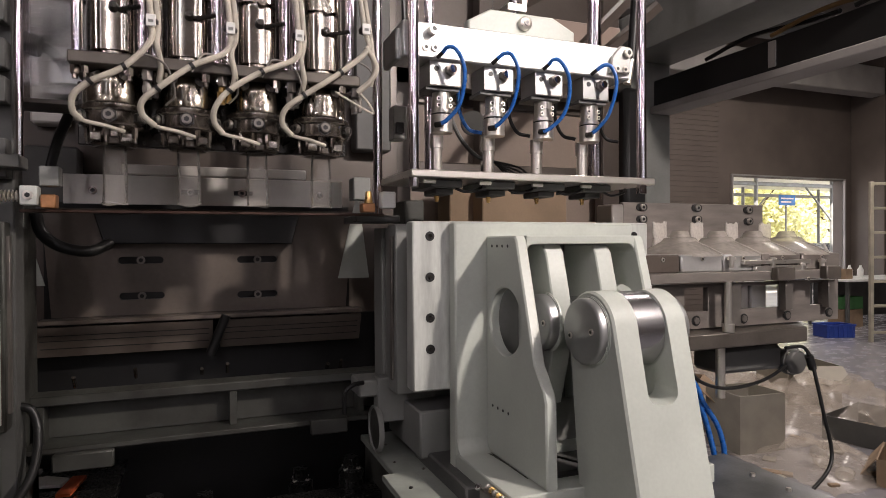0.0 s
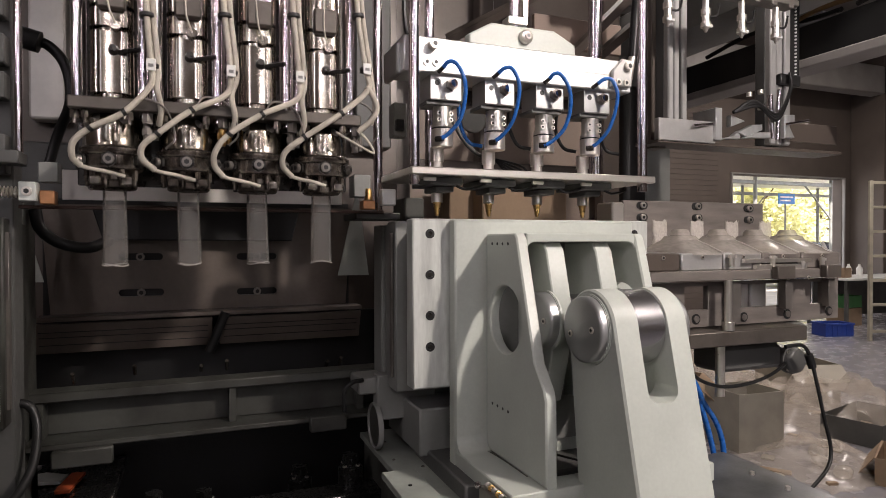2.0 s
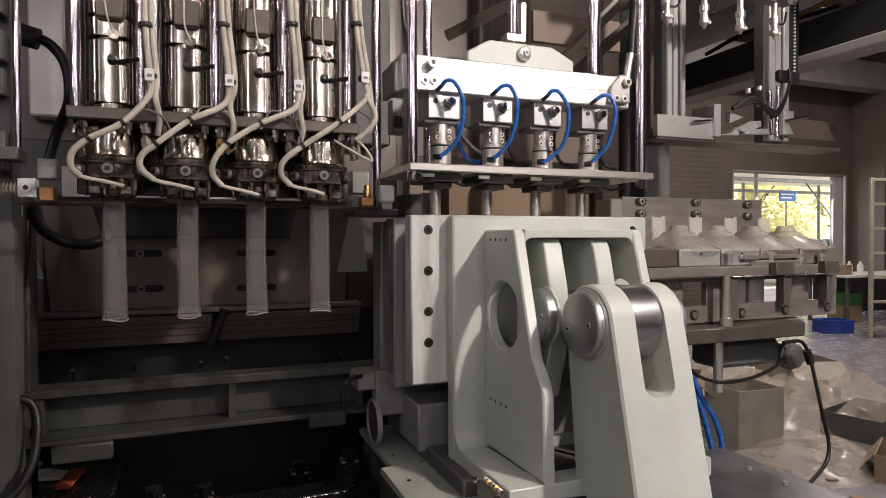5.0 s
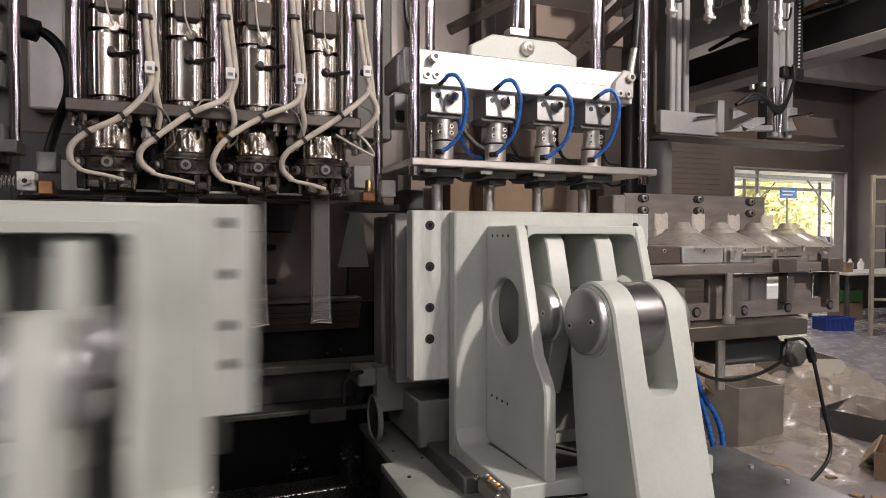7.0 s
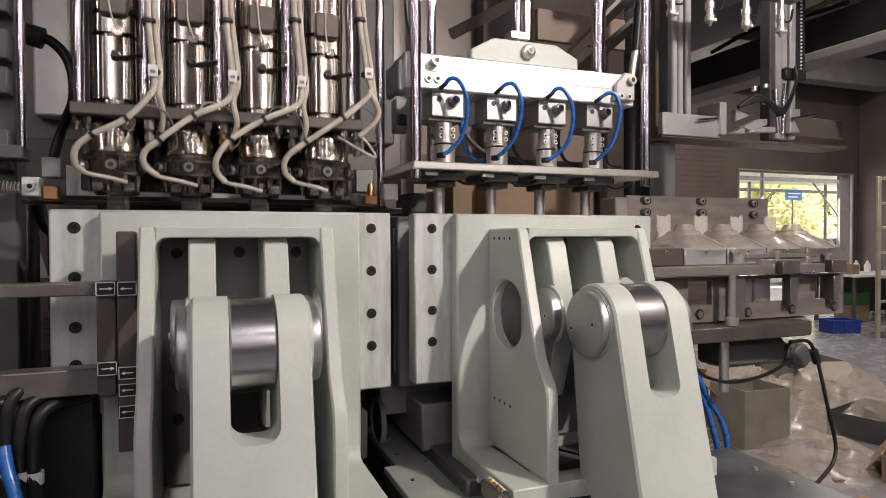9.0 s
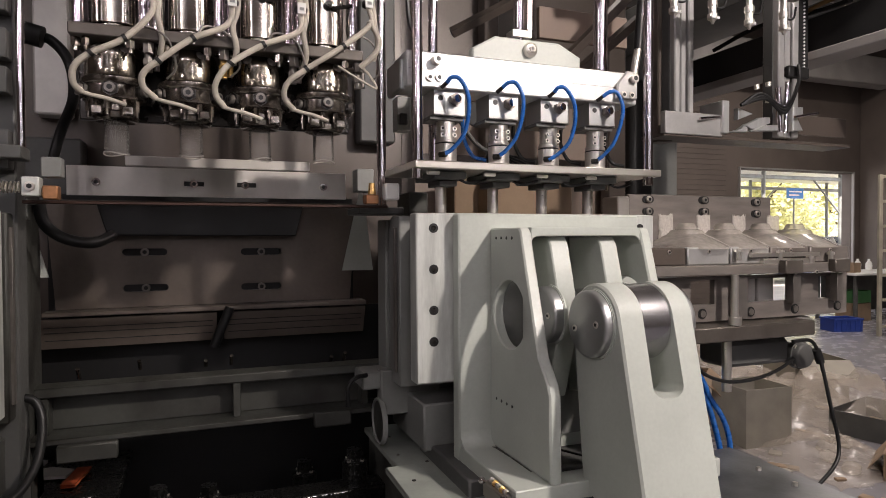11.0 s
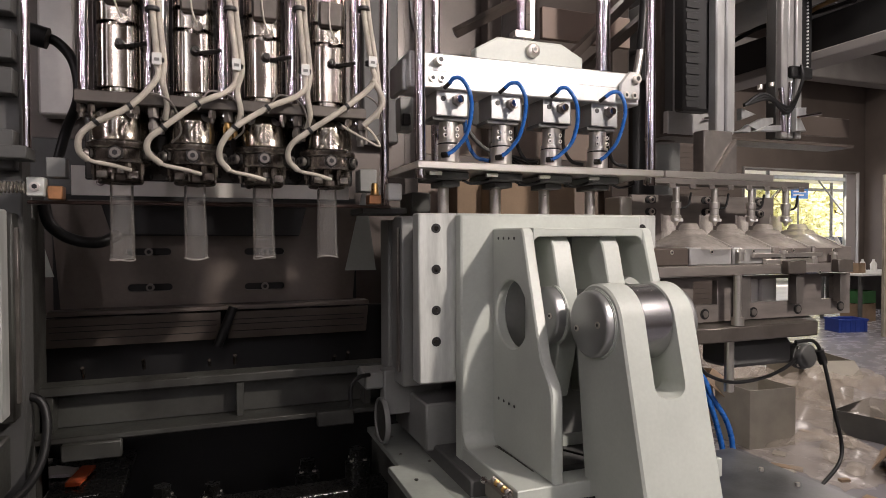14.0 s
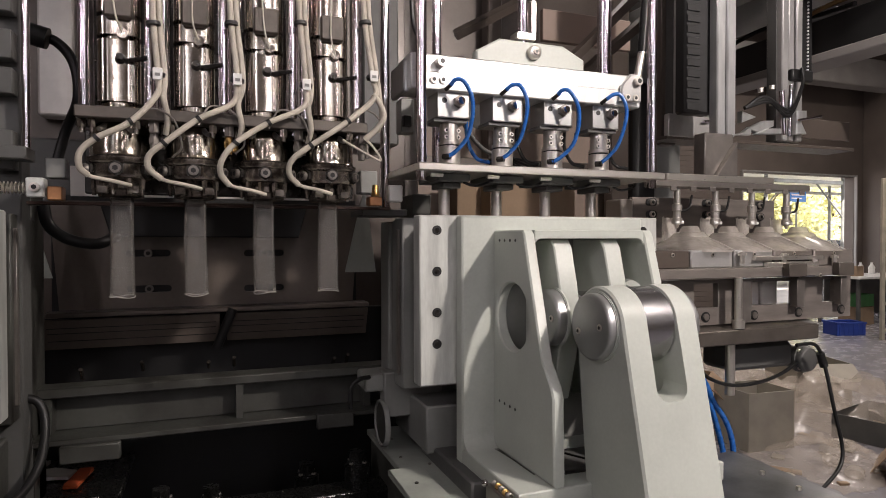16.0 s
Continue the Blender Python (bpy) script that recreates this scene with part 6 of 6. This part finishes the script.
carton("grey_box", 3.61, 3.33, 0.38, 0.34, 0.40, -5, CARD_GREY, "grey board box standing on the littered floor", False)
carton("cardboard_box", 3.40, 3.82, 0.48, 0.40, 0.40, 40, CARD, "open brown cardboard box with flaps up")
carton("dark_bin", 4.62, 3.12, 0.62, 0.40, 0.17, 14, PAINT_DARK, "shallow dark grey bin on the floor", False)
carton("torn_box", 3.98, 2.42, 0.42, 0.34, 0.16, 28, CARD, "low torn cardboard box with open flaps on the floor")
carton("grey_board_box", 5.15, 4.15, 0.5, 0.5, 0.34, -18, CARD_GREY, "grey board box at the edge of the litter")
film_heap(4.3, 3.9, 0.75, 0.42, 1, "heap of crumpled clear plastic film on the floor")
film_heap(4.9, 3.6, 0.6, 0.38, 2, "heap of crumpled clear plastic film beside a tray")
film_heap(3.75, 2.85, 0.4, 0.16, 3, "flat litter of clear plastic film on the floor")
film_heap(4.3, 4.9, 0.9, 0.5, 4, "large heap of clear plastic film under the table")
carton("flat_box", 4.35, 2.35, 0.5, 0.36, 0.10, -20, CARD, "flattened brown cardboard box among the litter", False)


def scraps():
    """Off-cuts that lie round the boxes."""
    rng = random.Random(11)
    for k in range(26):
        x, y = 3.3 + 1.7 * rng.random(), 2.1 + 1.6 * rng.random()
        bm = mesh()
        w, d, h = 0.03 + 0.07 * rng.random(), 0.06 + 0.14 * rng.random(), 0.004 + 0.02 * rng.random()
        box(bm, -w / 2, w / 2, -d / 2, d / 2, 0, h, 0.004)
        bmesh.ops.transform(bm, matrix=Matrix.Translation((x, y, 0)) @ Matrix.Rotation(rng.random() * 6, 4, "Z"), verts=bm.verts)
        solo("offcut", bm, rng.choice((CARD, CARD_GREY, CARD_GREY, CARD, FILM)), "small off-cut lying on the littered floor", "off-cut", "off-cuts on the floor")
    for k in range(5):
        x, y = 3.6 + 0.2 * k, 2.2 + 0.12 * k
        bm = mesh()
        tube(bm, [(x, y, 0.012), (x + 0.1, y + 0.08, 0.05), (x + 0.25, y + 0.02, 0.014), (x + 0.4, y + 0.1, 0.012)], 0.008, seg=6)
        solo("loose_wire", bm, RUBBER, "loose black wire on the littered floor", "wire", "loose wires")


scraps()


def scrap_bottles():
    """Squashed reject bottles among the film."""
    for x, y, turn, h in ((3.86, 3.0, 20, 0.13), (4.02, 3.05, 70, 0.15), (3.75, 2.85, -35, 0.12), (4.15, 2.75, 10, 0.16), (4.3, 2.55, 55, 0.14), (3.62, 2.6, 120, 0.13)):
        bm = mesh()
        lathe(bm, (0, 0, 0), [(0.0, 0.0), (0.040, 0.0), (0.045, 0.006), (0.045, h * 0.62), (0.036, h * 0.78), (0.016, h * 0.86), (0.016, h), (0.012, h)], 20)
        m = Matrix.Translation((x, y, 0.032)) @ Matrix.Rotation(radians(turn), 4, "Z") @ Matrix.Rotation(radians(90), 4, "X") @ Matrix.Diagonal((1.15, 0.7, 1, 1))
        bmesh.ops.transform(bm, matrix=m, verts=bm.verts)
        solo("reject_bottle", bm, BOTTLE_WEB, "squashed clear reject bottle lying on the littered floor", "bottle", "reject bottles on the floor")


scrap_bottles()


def crate():
    c = thing("crate", (8.98, 6.62, 0), "blue plastic crate on the glossy floor", "crate")
    w, d, h, t = 0.46, 0.30, 0.20, 0.010
    m = Matrix.Translation((8.98, 6.62, 0)) @ Matrix.Rotation(radians(-15), 4, "Z")
    for x0, x1, y0, y1 in ((-w / 2, w / 2, -d / 2, -d / 2 + t), (-w / 2, w / 2, d / 2 - t, d / 2), (-w / 2, -w / 2 + t, -d / 2 + t, d / 2 - t), (w / 2 - t, w / 2, -d / 2 + t, d / 2 - t)):
        bm = mesh()
        box(bm, x0, x1, y0, y1, 0, h, 0.002)
        box(bm, x0 - 0.012, x1 + 0.012, y0 - 0.012, y1 + 0.012, h - 0.03, h, 0.003)
        bmesh.ops.transform(bm, matrix=m, verts=bm.verts)
        part("side", bm, BLUE_BIN, c)
    for k in range(6):
        bm = mesh()
        box(bm, -w / 2 + 0.04 + 0.075 * k - 0.006, -w / 2 + 0.04 + 0.075 * k + 0.006, -d / 2 - 0.012, -d / 2, 0.01, h - 0.03, 0.002)
        bmesh.ops.transform(bm, matrix=m, verts=bm.verts)
        part("rib", bm, BLUE_BIN, c)
    bm = mesh()
    box(bm, -w / 2 + t, w / 2 - t, -d / 2 + t, d / 2 - t, 0.003, 0.012, 0)
    bmesh.ops.transform(bm, matrix=m, verts=bm.verts)
    part("bottom", bm, BLUE_BIN, c)


def bench():
    b = thing("work_bench", (11.2, 7.4, 0), "pale topped work bench near the gateway", "bench")
    bm = mesh()
    box(bm, 9.85, 12.6, 7.0, 7.8, 0.78, 0.82, 0.005)
    part("top", bm, WHITE, b)
    for x in (9.9, 11.4, 12.5):
        for y in (7.05, 7.72):
            bm = mesh()
            box(bm, x, x + 0.05, y, y + 0.05, 0, 0.78, 0.003)
            part("leg", bm, PAINT_DARK, b)
    bm = mesh()
    box(bm, 9.96, 12.5, 7.7, 7.72, 0.1, 0.77, 0.002)
    part("back_board", bm, PAINT_DARK, b)
    carton("green_crate", 10.25, 7.35, 0.42, 0.34, 0.2, 5, GREEN, "green plastic crate on a carton under the bench", False, 0.31)
    carton("carton", 10.25, 7.35, 0.42, 0.34, 0.30, 5, CARD, "brown carton under the bench", False)
    carton("small_carton", 10.05, 7.25, 0.24, 0.2, 0.16, 12, CARD, "small brown carton on the bench", False, 0.822)
    for k in range(5):
        x = 10.36 + 0.14 * k
        bm = mesh()
        lathe(bm, (x, 7.55 + 0.1 * (k % 2), 0.822), [(0.0, 0.0), (0.05, 0.0), (0.052, 0.12), (0.02, 0.17), (0.02, 0.2), (0.0, 0.2)], 14)
        solo("bench_bottle", bm, WHITE, "white plastic bottle standing on the bench", "bottle", "bottles on the bench")
    bm = mesh()
    rod(bm, (10.55, 7.66, 0.84), (10.25, 7.76, 1.42), 0.028, seg=14)
    solo("white_pipe", bm, WHITE, "white plastic pipe leaning up from the bench", "pipe")


def rack():
    r = thing("steel_rack", (8.3, 5.3, 0), "pale yellowish steel rack with rungs on the floor", "rack")
    m = Matrix.Translation((8.75, 5.55, 0)) @ Matrix.Rotation(radians(-20), 4, "Z")
    pale = material("pale_rack_paint", (0.5, 0.46, 0.36), 0.5)
    for x, y in ((0, 0), (0.9, 0), (0, 0.5), (0.9, 0.5)):
        bm = mesh()
        box(bm, x, x + 0.05, y, y + 0.05, 0, 2.3, 0.004)
        bmesh.ops.transform(bm, matrix=m, verts=bm.verts)
        part("upright", bm, pale, r)
    for z in (0.12, 0.5, 0.85, 1.2, 1.55, 1.9, 2.25):
        for y in (0.01, 0.51):
            bm = mesh()
            box(bm, 0.05, 0.9, y, y + 0.03, z, z + 0.04, 0.003)
            bmesh.ops.transform(bm, matrix=m, verts=bm.verts)
            part("rung", bm, pale, r)


crate()
bench()
rack()


def air_hoses():
    h = thing("air_hose_bundle", (1.0, 1.15, 0.93), "bundle of bright blue air hoses beside the deck", "hose")
    for line in ([(1.108, 1.19, 1.130), (1.1226, 1.175, 1.0952), (1.1369, 1.17, 1.0593), (1.1766, 1.17, 1.0065), (1.198, 1.17, 0.955), (1.204, 1.17, 0.905)],
                 [(1.112, 1.20, 1.110), (1.122, 1.18, 1.070), (1.1335, 1.17, 1.0389), (1.1551, 1.17, 0.9809), (1.1698, 1.17, 0.9303), (1.172, 1.17, 0.900)],
                 [(1.104, 1.21, 1.120), (1.116, 1.20, 1.060), (1.128, 1.195, 1.010), (1.142, 1.19, 0.950), (1.150, 1.19, 0.905)]):
        bm = mesh()
        tube(bm, line, 0.0068, seg=10)
        part("hose", bm, BLUE_TUBE, h)


def pit_details():
    p = thing("drive_pulley", (0.36, 1.348, 0.98), "round grey belt pulley cover under the closed mould", "pulley")
    bm = mesh()
    lathe(bm, (0.360, 1.348, 1.038), [(0.0, 0.001), (0.045, 0.001), (0.046, 0.007), (0.0, 0.008)], 36, "X")
    bmesh.ops.recalc_face_normals(bm, faces=bm.faces)
    part("wheel", bm, SHADED_PAINT, p)
    bm = mesh()
    lathe(bm, (0.360, 1.348, 1.038), [(0.046, 0.000), (0.047, -0.003), (0.050, -0.003), (0.052, 0.000), (0.052, 0.008), (0.046, 0.008), (0.046, 0.000)], 36, "X")
    bmesh.ops.recalc_face_normals(bm, faces=bm.faces)
    part("rim", bm, PAINT_GREY, p, "pale hoop round the pulley")
    b = thing("slide_bracket", (0.40, 1.3, 0.9), "grey painted slide bracket with black cable", "bracket")
    bm = mesh()
    box(bm, 0.363, 0.50, 1.33, 1.37, 1.053, 1.154, 0.003)
    part("plate", bm, PAINT_GREY, b)
    bm = mesh()
    box(bm, 0.322, 0.387, 1.34, 1.42, 1.111, 1.149, 0.004)
    part("motor_block", bm, PAINT_GREY, b)
    bm = mesh()
    tube(bm, [(0.288, 1.330, 1.082), (0.289, 1.330, 1.125), (0.307, 1.330, 1.144), (0.332, 1.340, 1.145)], 0.005, seg=8)
    part("cable", bm, RUBBER, b)
    q = thing("slide_bracket", (-0.36, 1.3, 0.9), "grey painted slide bracket with a round eye", "bracket")
    bm = mesh()
    box(bm, -0.375, -0.315, 1.34, 1.38, 1.089, 1.161, 0.004)
    part("plate", bm, SHADED_PAINT, q)
    bm = mesh()
    c = (-0.328, 1.330, 1.106)
    lathe(bm, c, [(0.009, 0.0), (0.012, -0.006), (0.019, -0.006), (0.021, 0.0)], 22, "Y")
    part("eye", bm, STEEL_DULL, q)
    bm = mesh()
    tube(bm, [(-0.321, 1.330, 1.162), (-0.293, 1.330, 1.151), (-0.280, 1.320, 1.114), (-0.279, 1.280, 1.059), (-0.292, 1.240, 1.026), (-0.307, 1.200, 1.015)], 0.008, seg=10)
    part("cable", bm, RUBBER, q)
    # paper and film on the drip tray
    for pts, mat, nm, lab in (([(-0.41, 1.71), (-0.37, 1.70), (-0.36, 1.745), (-0.40, 1.76)], WHITE, "paper_scrap", "torn white paper scrap on the drip tray"),
                              ([(-0.41, 1.64), (-0.30, 1.62), (-0.29, 1.66), (-0.34, 1.69), (-0.40, 1.68)], WHITE, "film_scrap", "crumpled white film scrap on the drip tray"),
                              ([(-0.30, 1.56), (-0.27, 1.55), (-0.255, 1.66), (-0.285, 1.67)], material("orange_label", (0.62, 0.12, 0.04), 0.5), "orange_packet", "orange packet lying on the drip tray"),
                              ([(-0.43, 1.52), (-0.34, 1.51), (-0.35, 1.57), (-0.42, 1.58)], CARD_GREY, "rag", "grey rag lying on the drip tray")):
        bm = mesh()
        prism(bm, pts, "Z", 0.9005, 0.908)
        for v in bm.verts:
            v.co.z += 0.004 + 0.006 * noise.noise(v.co * 40)
        solo(nm, bm, mat, lab, "litter")


air_hoses()
pit_details()


# ---- movement ----
def along(ob, rows, axis):
    o = ORIGIN[ob]
    walk(ob, [(t, pose(*(o[k] + (d if k == axis else 0.0) for k in range(3)))) for t, d in rows])


def motions():
    along(die_head, [(0, .102), (0.5, .081), (1, .063), (1.5, .042), (2, .022), (2.45, 0), (2.6, 0), (8.9, 0), (9.0, .004), (9.1, .02), (9.2, .042), (9.4, .128), (9.5, .131),
                     (11.2, .131), (11.5, .129), (12, .107), (12.5, .086), (13, .068), (13.5, .045), (14, .024), (14.5, .004), (14.7, 0), (16, 0)], 2)
    along(parison, [(0, .225), (1.5, .138), (3.5, .047), (7, -.023), (9.15, -.048), (9.5, .35), (11.3, .278), (12.5, .204), (14.5, .088), (16, .049)], 2)
    along(blow_unit, [(0, .078), (0.5, .070), (1, .059), (1.5, .051), (2, .0435), (2.5, .027), (2.95, 0), (3.1, 0), (16, 0)], 2)
    o = ORIGIN[left]
    rows = [(0, -.64, 0), (4.6, -.64, 0), (5.2, -.64, -.11), (6.5, -.64, -.11), (6.7, -.56, -.11), (6.8, -.455, -.11), (6.9, -.36, -.11), (7.0, -.258, -.11), (7.1, -.155, -.11),
            (7.2, -.07, -.11), (7.3, -.03, -.11), (7.4, -.008, -.11), (7.5, 0, -.11), (8.2, 0, -.11), (8.4, 0, -.05), (8.6, 0, 0), (9.0, 0, 0), (9.1, -.008, 0), (9.2, -.04, 0),
            (9.4, -.25, 0), (9.7, -.55, 0), (9.9, -.64, 0), (16, -.64, 0)]
    walk(left, [(t, pose(o.x + dx, o.y + dy, o.z)) for t, dx, dy in rows])
    # the fork swings a little further forward while the clamp is open
    walk(left_fork, [(t, pose(0, 0.2 * dy, 0)) for t, _, dy in rows])
    o2 = ORIGIN[left_rear]
    walk(left_rear, [(t, pose(o2.x + dx, o2.y - dy, o2.z)) for t, dx, dy in rows])
    takeout_motion()


motions()
